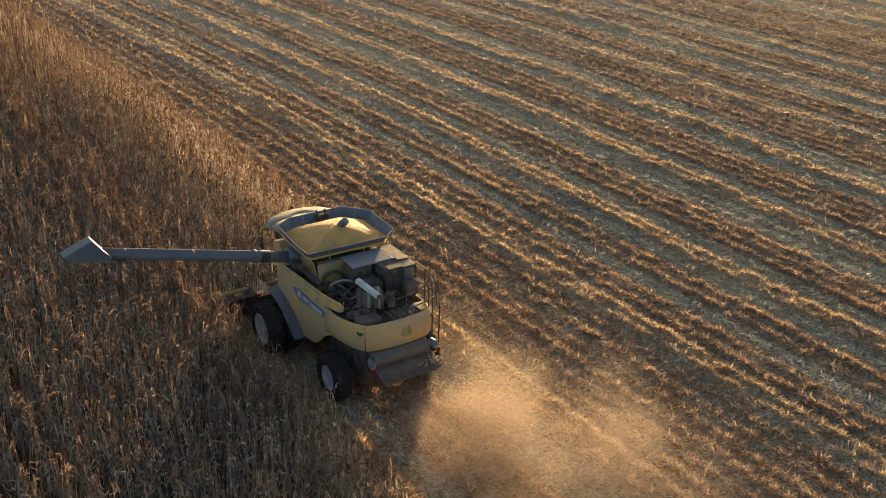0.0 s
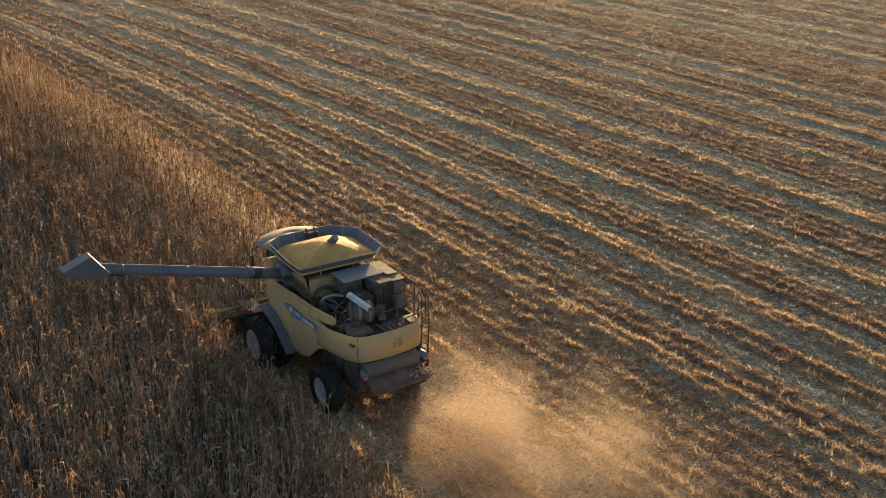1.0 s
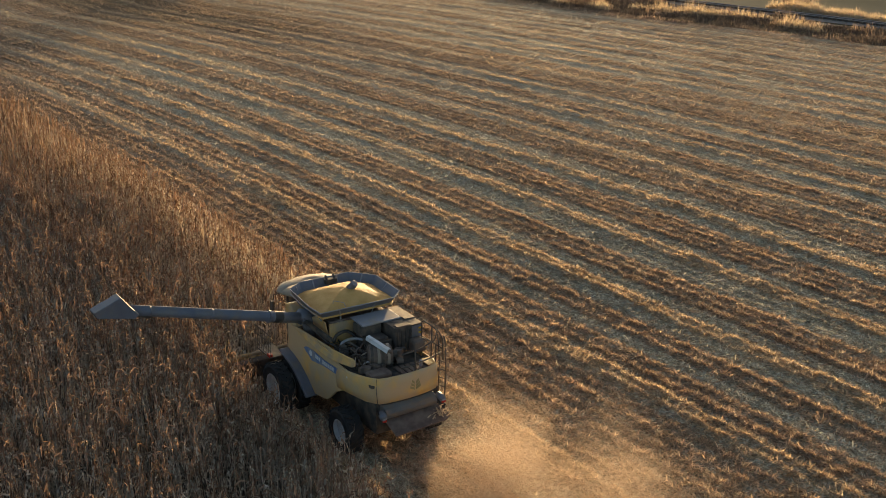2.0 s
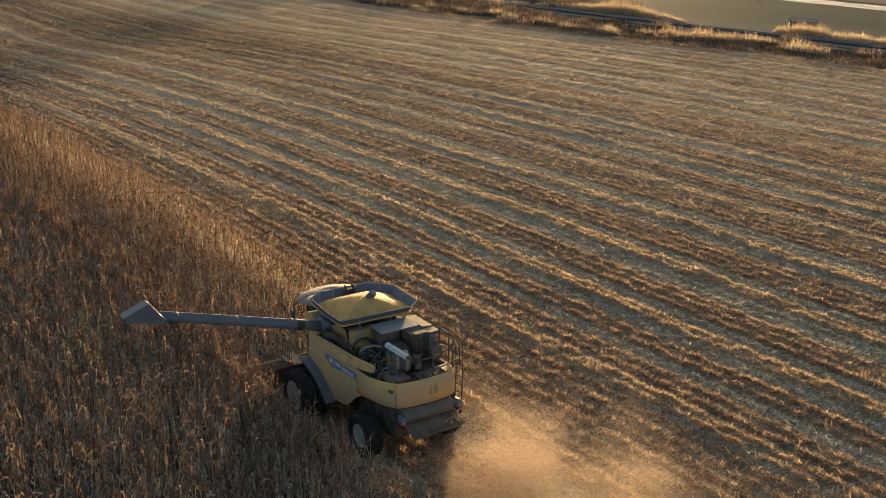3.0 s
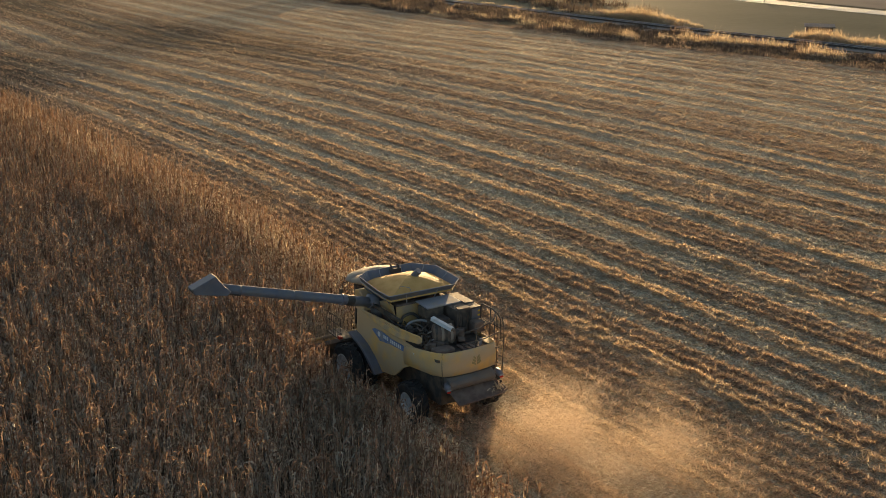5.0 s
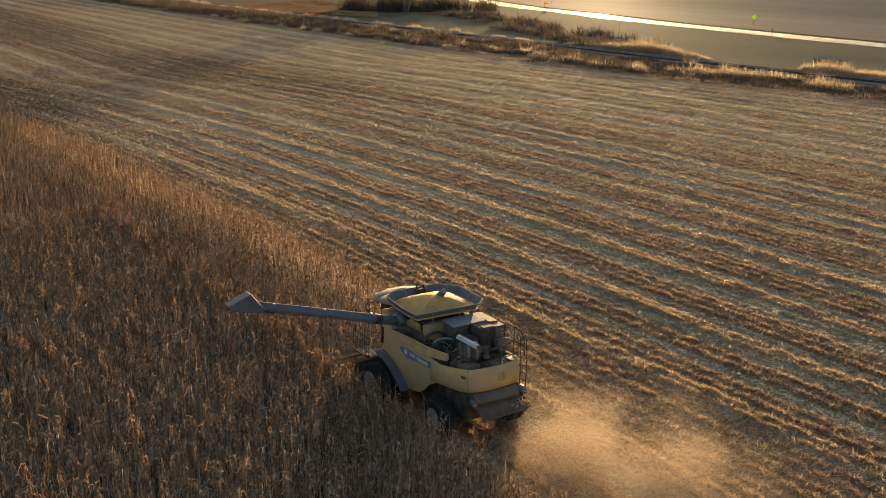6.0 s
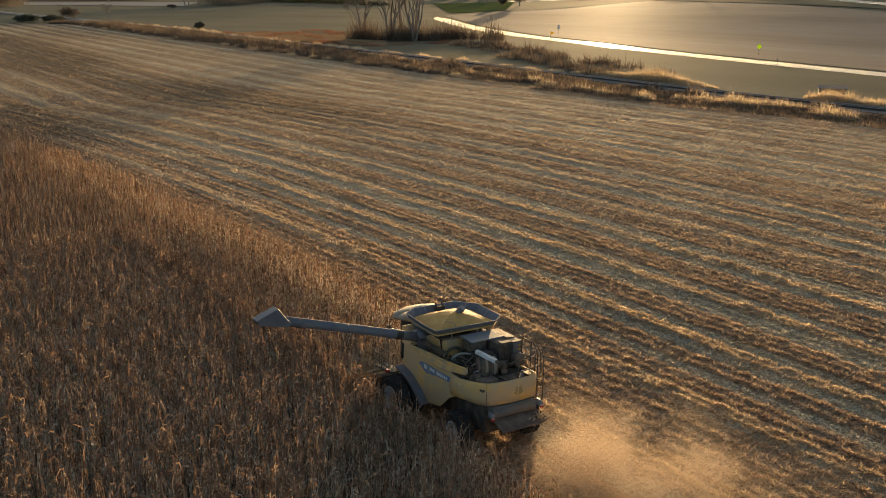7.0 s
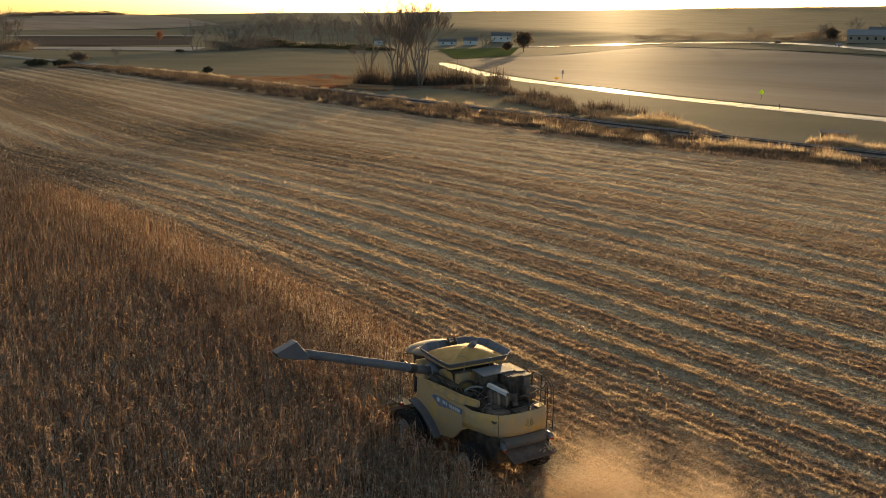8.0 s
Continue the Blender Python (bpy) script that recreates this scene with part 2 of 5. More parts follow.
# ---------------------------------------------------------------- mesh helpers
class Shape:
    """Collects vertices and faces of one mesh."""

    def __init__(self):
        self.v, self.f = [], []

    def add(self, verts, faces):
        k = len(self.v)
        self.v += [tuple(p) for p in verts]
        self.f += [tuple(k + i for i in q) for q in faces]
        return self

    def box(self, c, s, m=None):
        x, y, z = (d / 2 for d in s)
        pts = [Vector((i * x, j * y, k * z)) for k in (-1, 1) for j in (-1, 1) for i in (-1, 1)]
        pts = [(m @ p if m else p) + Vector(c) for p in pts]
        return self.add(pts, [(0, 2, 3, 1), (4, 5, 7, 6), (0, 1, 5, 4), (2, 6, 7, 3), (0, 4, 6, 2), (1, 3, 7, 5)])

    def prism(self, outline, place, a, b):
        """outline: 2D points; place(p, d): 3D point of outline point p at depth d."""
        n = len(outline)
        pts = [place(p, a) for p in outline] + [place(p, b) for p in outline]
        faces = [tuple(range(n))[::-1], tuple(range(n, 2 * n))] + [(i, (i + 1) % n, n + (i + 1) % n, n + i) for i in range(n)]
        return self.add(pts, faces)

    def tube(self, path, r, seg=8, cap=True):
        path = [Vector(p) for p in path]
        rr = r if isinstance(r, (list, tuple)) else [r] * len(path)
        pts = []
        for i, p in enumerate(path):
            d = (path[min(i + 1, len(path) - 1)] - path[max(i - 1, 0)]).normalized()
            side = d.cross(Vector((0, 0, 1)))
            side = side.normalized() if side.length > 0.05 else d.cross(Vector((0, 1, 0))).normalized()
            up = side.cross(d)
            for k in range(seg):
                w = 2 * math.pi * k / seg
                pts.append(p + rr[i] * (math.cos(w) * side + math.sin(w) * up))
        n = len(path)
        faces = [(i * seg + k, i * seg + (k + 1) % seg, (i + 1) * seg + (k + 1) % seg, (i + 1) * seg + k) for i in range(n - 1) for k in range(seg)]
        if cap:
            faces += [tuple(range(seg))[::-1], tuple((n - 1) * seg + k for k in range(seg))]
        return self.add(pts, faces)

    def ring(self, profile, c, axis=(1, 0, 0), seg=32, closed=True):
        """Turns a profile of (radius, offset along the axis) round the axis."""
        d = Vector(axis).normalized()
        s = d.cross(Vector((0, 0, 1)))
        s = s.normalized() if s.length > 0.05 else Vector((1, 0, 0))
        u = s.cross(d)
        pts = [Vector(c) + o * d + r * (math.cos(2 * math.pi * k / seg) * s + math.sin(2 * math.pi * k / seg) * u) for r, o in profile for k in range(seg)]
        n = len(profile)
        faces = [(i * seg + k, i * seg + (k + 1) % seg, ((i + 1) % n) * seg + (k + 1) % seg, ((i + 1) % n) * seg + k) for i in range(n if closed else n - 1) for k in range(seg)]
        return self.add(pts, faces)

    def sheet(self, rows):
        """A surface through rows of points."""
        n = len(rows[0])
        faces = [(i * n + k, i * n + k + 1, (i + 1) * n + k + 1, (i + 1) * n + k) for i in range(len(rows) - 1) for k in range(n - 1)]
        return self.add([p for r in rows for p in r], faces)


def mesh_of(name, verts, faces, material, smooth=False):
    me = bpy.data.meshes.new(name)
    me.from_pydata([tuple(p) for p in verts], [], faces)
    me.materials.append(material)
    if smooth:
        me.polygons.foreach_set("use_smooth", [True] * len(me.polygons))
    me.update()
    return me


def solid(name, shape, material, parent=None, label="", smooth=False, bevel=0.0, thick=0.0):
    bm = bmesh.new()
    me = mesh_of(name, shape.v, shape.f, material)
    bm.from_mesh(me)
    bmesh.ops.recalc_face_normals(bm, faces=bm.faces)
    bm.to_mesh(me)
    bm.free()
    if smooth:
        me.polygons.foreach_set("use_smooth", [True] * len(me.polygons))
    ob = new(name, me)
    if thick:
        mod = ob.modifiers.new("thickness", "SOLIDIFY")
        mod.thickness = thick
    if bevel:
        mod = ob.modifiers.new("edges", "BEVEL")
        mod.width, mod.segments, mod.limit_method = bevel, 2, "ANGLE"
    if parent is not None:
        ob.parent = parent
    if label:
        tagged(ob, label)
    return ob


def fast_mesh(name, verts, quads, material, tris=None):
    """A large mesh from arrays: verts (n, 3), quads (m, 4), tris (k, 3)."""
    me = bpy.data.meshes.new(name)
    verts = np.asarray(verts, dtype=np.float32)
    loops, starts, totals = [], [], []
    at = 0
    for arr, k in ((quads, 4), (tris, 3)):
        if arr is not None and len(arr):
            arr = np.asarray(arr, dtype=np.int32)
            loops.append(arr.ravel())
            starts.append(at + np.arange(len(arr), dtype=np.int32) * k)
            totals.append(np.full(len(arr), k, dtype=np.int32))
            at += arr.size
    loops, starts, totals = np.concatenate(loops), np.concatenate(starts), np.concatenate(totals)
    me.vertices.add(len(verts))
    me.vertices.foreach_set("co", verts.ravel())
    me.loops.add(len(loops))
    me.loops.foreach_set("vertex_index", loops)
    me.polygons.add(len(starts))
    me.polygons.foreach_set("loop_start", starts)
    me.polygons.foreach_set("loop_total", totals)
    me.materials.append(material)
    me.update(calc_edges=True)
    me.validate()
    return me


# ---------------------------------------------------------------- the land
RNG = np.random.default_rng(7)
ROW = 0.762


def bend(y):
    """Sideways drift of the rows, which curve gently to the left ahead."""
    s = np.clip((np.asarray(y, dtype=float) - 22) / 60, 0, 1.6)
    return -3.6 * s * s


FIELD_EDGE = [(-200, 100), (0, 97), (49, 94), (62, 91.5), (73, 89), (82, 87), (107, 86), (160, 84), (230, 82), (300, 82), (330, 80), (372, 80), (386, 66), (396, 50)]
RAIL_LINE = [(-400, 112), (0, 110), (60, 109.5), (90, 107), (110, 106.5), (140, 105.5), (180, 105), (250, 102), (325, 101), (420, 92), (700, 60)]
ROAD_LINE = [(-500, 150), (0, 160), (107, 167), (141, 170.5), (163, 173), (190, 178.5), (221, 184.5), (240, 188), (266, 196), (290, 204), (334, 223), (405, 258), (450, 287), (560, 350)]


def on_line(line, y):
    return np.interp(y, [p[0] for p in line], [p[1] for p in line])


def land_height(x, y):
    """Flat fields, a low knoll past the railway, a slope beyond the road, and a long rise to a skyline that climbs to the east."""
    d = np.hypot(x + 18, y + 28)
    rise = np.clip((d - 900) / 1850, 0, 1)
    east = np.degrees(np.arctan2(x + 18, y + 28))
    slope = np.clip((x - on_line(ROAD_LINE, y) - 12) / 260, 0, 1)
    slope = 13.0 * slope * slope * (3 - 2 * slope)
    top = 31 + np.clip(east - 14, -14, 44) * 1.12 + 0.8 * np.sin(east * 0.55 + 0.6) + 0.4 * np.sin(east * 1.7)
    h = (top - slope) * rise ** 1.15 + slope
    h = h + 1.6 * np.exp(-(((x - 330) / 130) ** 2 + ((y - 640) / 150) ** 2))
    return h - 0.12


def make_ground():
    r = np.concatenate([np.linspace(0, 300, 40), np.linspace(320, 1200, 45), np.linspace(1240, 4600, 40)])
    th = np.linspace(0, 2 * np.pi, 181)[:-1]
    R, TH = np.meshgrid(r[1:], th, indexing="ij")
    x, y = R * np.sin(TH) - 18, R * np.cos(TH) - 28
    v = np.stack([x, y, land_height(x, y)], -1).reshape(-1, 3)
    n, k = len(r) - 1, len(th)
    i, j = np.meshgrid(np.arange(n - 1), np.arange(k), indexing="ij")
    q = np.stack([i * k + j, i * k + (j + 1) % k, (i + 1) * k + (j + 1) % k, (i + 1) * k + j], -1).reshape(-1, 4)[:, ::-1]
    v = np.concatenate([v, [[-18, -28, -0.12]]])
    t = np.stack([np.full(k, len(v) - 1), np.arange(k), (np.arange(k) + 1) % k], -1)[:, ::-1]
    me = fast_mesh("ground", v, q, GRASS, t)
    me.polygons.foreach_set("use_smooth", [True] * len(me.polygons))
    return tagged(new("ground", me), "dull green and brown meadow land rising to low hills", "ground", kind="structure")


make_ground()


# Eight rows to each pass of the harvester. Kinds of row: 0 flat grey chaff, 1 heaped golden straw where passes meet, 2 brown stubble
PASS, FIRST = 5.98, 3.5
FIELD_ROW = PASS / 8
ROW_KIND = np.tile(np.array([1, 0, 2, 2, 2, 0, 0, 1]), 50)[(np.arange(400) - 150) % 8]
ROW_KIND = np.where((ROW_KIND == 0) & (RNG.random(400) < 0.34), 2, ROW_KIND)
ROW_KIND = np.where((ROW_KIND == 2) & (RNG.random(400) < 0.12), 0, ROW_KIND)
ROW_KIND[151:157] = 2
ROW_AMP = np.where(ROW_KIND == 1, RNG.uniform(0.085, 0.125, 400), np.where(ROW_KIND == 2, RNG.uniform(0.04, 0.075, 400), RNG.uniform(0.01, 0.03, 400)))
ROW_PHASE = RNG.uniform(0, 6.28, (400, 3))


def row_of(u):
    """The number of the row at u, and the place of its middle."""
    k = np.floor((u - FIRST) / FIELD_ROW).astype(int)
    toward = np.where(k % 8 == 0, -0.10, np.where(k % 8 == 7, 0.10, 0.0))
    return k, FIRST + (k + 0.5 + toward) * FIELD_ROW


def clumps(u, y, ph):
    return 0.85 + 0.24 * np.sin(y * 0.17 + ph[..., 0]) + 0.30 * np.sin(y * 0.43 + ph[..., 1] * 2) + 0.28 * np.sin(y * 1.9 + ph[..., 1] + 0.8 * np.sin(y * 0.7)) + 0.34 * np.sin(y * 4.6 + ph[..., 2] + u)


def row_height(u, y):
    """Ridges of straw and stubble heaped along the rows, uneven along their length."""
    u, y = np.asarray(u, dtype=float), np.asarray(y, dtype=float)
    k0, _ = row_of(u)
    h = np.zeros_like(u)
    for o in (-1, 0, 1):
        k = np.clip(k0 + o + 150, 0, 399)
        _, middle = row_of(FIRST + (k - 150 + 0.5) * FIELD_ROW)
        h = h + ROW_AMP[k] * np.clip(clumps(u, y, ROW_PHASE[k]), 0.1, 2) * np.exp(-(((u - middle) / 0.17) ** 2))
    return h + 0.012 * np.sin(u * 5.3 + np.sin(y * 2.1) * 2) * np.sin(y * 3.9 + u * 1.7)


def far_brown(u, y):
    """How much of the far corner of the field keeps its russet stubble uncovered."""
    s = np.clip((y - 22) / 70, 0, 1) * np.clip((95 - u) / 55, 0, 1)
    return s * np.clip(0.55 + 0.45 * np.sin(u * 0.16 + 1 + 0.8 * np.sin(y * 0.045)) + 0.2 * np.sin(y * 0.07), 0, 1)


def make_field():
    xs = np.concatenate([np.arange(-90, -5, 3.0), np.arange(-5, 48, ROW / 5)])
    s = np.linspace(0, 1, 160)[1:]
    ys = np.concatenate([np.arange(-120, -40, 8.0), np.arange(-40, 62, 0.55), np.arange(62, 160, 1.3), np.arange(160, 391, 3.0)])
    left = np.tile(xs, (len(ys), 1))
    right = xs[-1] + s[None] * (on_line(FIELD_EDGE, ys)[:, None] - xs[-1])
    x = np.concatenate([left, right], 1)
    y = np.tile(ys[:, None], (1, x.shape[1]))
    u = x - bend(y)
    z = row_height(u, y) * (1 - 0.5 * np.clip((y - 70) / 100, 0, 1))
    v = np.stack([x, y, z], -1).reshape(-1, 3)
    a, b = x.shape
    i, j = np.meshgrid(np.arange(a - 1), np.arange(b - 1), indexing="ij")
    q = np.stack([i * b + j, i * b + j + 1, (i + 1) * b + j + 1, (i + 1) * b + j], -1).reshape(-1, 4)
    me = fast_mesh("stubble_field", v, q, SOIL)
    lay = me.uv_layers.new(name="rows")
    uv = np.stack([u, y], -1).reshape(-1, 2)[q.ravel()]
    lay.data.foreach_set("uv", uv.astype(np.float32).ravel())
    k, middle = row_of(u)
    kind = ROW_KIND[np.clip(k + 150, 0, 399)]
    w = np.exp(-(((u - middle) / 0.27) ** 2)) * np.clip(clumps(u, y, ROW_PHASE[np.clip(k + 150, 0, 399)]), 0.3, 1.2)
    cover = me.attributes.new("cover", "FLOAT", "POINT")
    crop = (u < -4 * ROW) | ((u < 4 * ROW) & (y > 6.6))      # leaf-strewn soil under the standing crop, darkened to paint in the canopy's shade
    # soil also darkens towards the far left and the far end
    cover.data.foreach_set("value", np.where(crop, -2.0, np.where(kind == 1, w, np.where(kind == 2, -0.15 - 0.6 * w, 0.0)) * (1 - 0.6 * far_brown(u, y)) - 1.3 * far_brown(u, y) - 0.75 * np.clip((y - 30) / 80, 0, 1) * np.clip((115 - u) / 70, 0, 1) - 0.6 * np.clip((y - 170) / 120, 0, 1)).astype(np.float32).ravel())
    me.polygons.foreach_set("use_smooth", [True] * len(me.polygons))
    return tagged(new("stubble_field", me), "harvested maize field with curved rows of straw and grey-brown soil", "field", kind="structure")


make_field()


def ribbon(name, line, y0, y1, left, right, z, material, step=8.0, crown=0.0):
    """A strip of ground that follows a line, from left to right of it."""
    ys = np.arange(y0, y1 + 0.1, step)
    c = on_line(line, ys)
    s = Shape()
    s.sheet([[(c[i] + left, y, z), (c[i] + (left + right) / 2, y, z + crown), (c[i] + right, y, z)] for i, y in enumerate(ys)])
    return solid(name, s, material)


tagged(ribbon("bank_grass", FIELD_EDGE, -120, 390, 0.0, 12, -0.03, STRIP), "dry brown grass along the field's margin", "grass", kind="structure")
tagged(ribbon("rail_bed", RAIL_LINE, -300, 690, -2.2, 2.2, 0.0, BALLAST, crown=0.30), "grey stone ballast of a single railway track", "rail bed", kind="structure")
tagged(ribbon("track_lane", RAIL_LINE, -200, 100, -8.0, -3.2, -0.02, BALLAST), "grey gravel lane beside the railway", "lane", kind="structure")
tagged(ribbon("road", ROAD_LINE, -450, 560, -4.2, 4.2, -0.07, ASPHALT, crown=0.04), "pale asphalt country road that bends away past a field", "road", kind="structure")


def make_railway():
    ys = np.arange(-250, 600, 6.0)
    track = new("railway_track")
    tagged(track, "single railway track with two steel rails on sleepers", "railway", kind="structure")
    c = on_line(RAIL_LINE, ys)
    for side in (-0.72, 0.72):
        solid("rail", Shape().tube([(c[i] + side, y, 0.46) for i, y in enumerate(ys)], 0.075, 4), RAIL_STEEL, track, "worn steel rail")
    s = Shape()
    for y in np.arange(30, 330, 0.65):
        s.box((on_line(RAIL_LINE, y), y, 0.32), (2.5, 0.24, 0.16))
    tagged(solid("sleepers", s, SLEEPER, track, "dark timber sleepers"), kind="stuff")


make_railway()


def land_patch(name, corners, z, material, label, category="field", cells=14):
    """A four-cornered piece of land that follows the ground, a little above it."""
    a, b, c, d = (np.array(p, dtype=float) for p in corners)
    rows = []
    for i in range(cells + 1):
        s = i / cells
        row = []
        for j in range(cells + 1):
            t = j / cells
            p = (a * (1 - t) + b * t) * (1 - s) + (d * (1 - t) + c * t) * s
            row.append((p[0], p[1], float(land_height(p[0], p[1])) + 0.12 + z))
        rows.append(row)
    ob = solid(name, Shape().sheet(rows), material, smooth=True)
    return tagged(ob, label, category, kind="structure")


TILLED_WEST = [(-150, 158), (0, 167), (107, 174), (141, 177.5), (163, 180), (190, 185.5), (221, 191.5), (240, 195), (266, 203), (290, 211), (334, 230), (416, 270), (427, 292), (436, 310)]
TILLED_EAST = [(-150, 300), (100, 310), (218, 337), (263, 356), (313, 379), (398, 410), (423, 408), (430, 385), (436, 330)]
rows = []
for y in np.linspace(-150, 436, 100):
    w, e = on_line(TILLED_WEST, y), on_line(TILLED_EAST, y)
    rows.append([(x, y, float(land_height(x, y)) + 0.09) for x in np.linspace(w, e, 24)])
tagged(solid("tilled_field", Shape().sheet(rows), PLOUGH, smooth=True), "bare brown tilled field beyond the road", "field", kind="structure")
land_patch("dark_field", [(130, 723), (256, 738), (353, 1004), (193, 1028)], 0.15, DARK_SOIL, "dark freshly tilled strip below the hills")
land_patch("far_lane", [(188, 1040), (366, 1020), (366, 1050), (190, 1072)], 0.3, PALE_FIELD, "pale lane above the dark field", "lane")
land_patch("pale_field", [(122, 636), (199, 582), (239, 659), (134, 691)], 0.12, PALE_FIELD, "pale cropped strip below the dark field")
land_patch("lawn", [(290, 440), (338, 456), (433, 574), (376, 590)], 0.15, LAWN, "green mown lawn beside the road bend", "lawn")
land_patch("russet_meadow", [(103, 262), (120, 214), (150, 262), (112, 300)], 0.06, RUSSET_GRASS, "russet dry grass between the railway and the knoll", "meadow")
land_patch("verge_field", [(415, 425), (345, 218), (372, 212), (445, 425)], 0.16, GRASS, "dull green verge below the far road", "verge")
land_patch("hill_field", [(-500, 1250), (500, 1300), (800, 2600), (-900, 2600)], 0.15, PLOUGH, "distant brown hillside field")


# ---------------------------------------------------------------- standing maize, straw and stubble
def strips(base, heading, rise, length, width, droop, twist, n, crumple=0.0, reach=1.0):
    """Leaf blades as curved strips of n quads: arrays of equal length. Returns verts and quads."""
    k = len(base)
    t = np.linspace(0, 1, n + 1)[None, :, None]
    dx = np.stack([np.cos(heading), np.sin(heading), np.zeros(k)], -1)[:, None]
    side = np.stack([-np.sin(heading) * np.cos(twist), np.cos(heading) * np.cos(twist), np.sin(twist)], -1)[:, None]
    L, R, D, Wd = (q[:, None, None] for q in (length, rise, droop, width))
    mid = base[:, None] + dx * L * t * (1 - 0.2 * t * D) * reach + np.array([0, 0, 1.0])[None, None] * L * (R * t - D * t ** 2)
    if crumple:
        mid = mid + RNG.normal(0, 1, mid.shape) * L * crumple * t
    half = side * Wd * 0.5 * (1 - 0.85 * t ** 1.5)
    v = np.stack([mid - half, mid + half], 2).reshape(k, -1, 3)
    q = np.array([[2 * i, 2 * i + 1, 2 * i + 3, 2 * i + 2] for i in range(n)])
    quads = (q[None] + (np.arange(k) * 2 * (n + 1))[:, None, None]).reshape(-1, 4)
    return v.reshape(-1, 3), quads


def spikes(base, tip, r0, r1):
    """Three-sided tapered rods from base to tip."""
    k = len(base)
    w = np.array([0, 2.094, 4.189])
    off = np.stack([np.cos(w), np.sin(w), np.zeros(3)], -1)[None]
    v = np.concatenate([base[:, None] + off * r0, tip[:, None] + off * r1], 1)
    q = np.array([[0, 1, 4, 3], [1, 2, 5, 4], [2, 0, 3, 5]])
    return v.reshape(-1, 3), (q[None] + (np.arange(k) * 6)[:, None, None]).reshape(-1, 4)


def joined(pieces):
    vs, qs, at = [], [], 0
    for v, q in pieces:
        vs.append(v)
        qs.append(q + at)
        at += len(v)
    return np.concatenate(vs), np.concatenate(qs)


RIGHT_EDGE, LEFT_EDGE, CUT_Y = 4 * ROW, -4 * ROW, 6.6


def maize(name, u_of_rows, y_range, spacing, leaves, segments, label, keep=None):
    pts = []
    for u in u_of_rows:
        n = int((y_range[1] - y_range[0]) / spacing)
        y = y_range[0] + (np.arange(n) + RNG.uniform(-0.35, 0.35, n)) * spacing
        x = u + bend(y) + RNG.normal(0, 0.03, n)
        pts.append(np.stack([x, y], -1))
    p = np.concatenate(pts)
    u = p[:, 0] - bend(p[:, 1])
    standing = (u < LEFT_EDGE - 0.55) | (p[:, 1] > CUT_Y)
    if keep is not None:
        standing &= keep(p[:, 0], p[:, 1])
    edge = (u > LEFT_EDGE - 0.55) & (u < LEFT_EDGE + 0.1) & (p[:, 1] < CUT_Y)      # thinned row that the machine has brushed
    p = p[(standing | (edge & (RNG.random(len(p)) < np.clip(0.95 + (p[:, 1] + 3) * 0.12, 0.3, 0.95)))) & (RNG.random(len(p)) > 0.04)]
    k = len(p)
    h = RNG.normal(2.38, 0.18, k)
    bruised = (p[:, 0] - bend(p[:, 1]) > LEFT_EDGE - 0.55) & (p[:, 1] < CUT_Y)
    h = np.where(bruised, h * RNG.uniform(0.75, 1.0, k), h)
    lean = RNG.normal(0, 0.11, (k, 2))
    flop = RNG.random(k) < 0.10
    lean[flop] *= 4.0
    h[flop] *= 0.85
    base = np.concatenate([p, np.full((k, 1), -0.02)], 1)
    tip = np.concatenate([p + lean * h[:, None] * 0.6, h[:, None]], 1)
    out = [spikes(base, tip, 0.016, 0.005)]
    turn = RNG.uniform(0, 2 * np.pi, k)
    for i in range(leaves):
        f = (i + 0.9 + RNG.uniform(-0.3, 0.3, k)) / (leaves + 0.4)
        f = np.clip(0.30 + 0.70 * f, 0, 1)
        b = base + (tip - base) * f[:, None]
        head = turn + i * np.pi + RNG.normal(0, 0.5, k)
        ln = RNG.uniform(0.30, 0.82, k) * (1.15 - 0.35 * f)
        wide = i % 3 == 2
        out.append(strips(b, head, RNG.uniform(0.1, 1.3, k), ln * (1.1 if wide else 1.0), RNG.uniform(0.035, 0.065, k) if wide else RNG.uniform(0.05, 0.10, k), RNG.uniform(1.0, 2.3, k), RNG.uniform(-1.3, 1.3, k), segments, 0.065, 0.8 if wide else 0.45))
    # hanging ear in its husk
    b = base + (tip - base) * RNG.uniform(0.42, 0.52, k)[:, None]
    d = np.stack([np.cos(turn + 1.3), np.sin(turn + 1.3), RNG.uniform(-2.2, 0.3, k)], -1)
    e = b + d / np.linalg.norm(d, axis=1)[:, None] * 0.24
    out.append(spikes(b, e, 0.034, 0.014))
    # bare tassel
    for j in range(2):
        e = tip + np.stack([RNG.normal(0, 0.10, k), RNG.normal(0, 0.10, k), RNG.uniform(0.12, 0.3, k)], -1)
        out.append(spikes(tip, e, 0.005, 0.003))
    v, q = joined(out)
    me = fast_mesh(name, v, q, CORN_LEAF)
    me.materials.append(CORN_TOP)      # paler blades below, russet ones and tassels at the top
    me.polygons.foreach_set("material_index", (v[q[:, 0], 2] + RNG.normal(0, 0.18, len(q)) > (1.72 if segments > 2 else 1.45)).astype(np.int32))
    ob = new(name, me)
    return tagged(ob, label, "maize", kind="stuff")


def in_view(x, y):
    left = -25.5 + (y + 31) * 0.175
    return (x > left) & (y > -22 + 0.35 * np.abs(x + 3) * 0)


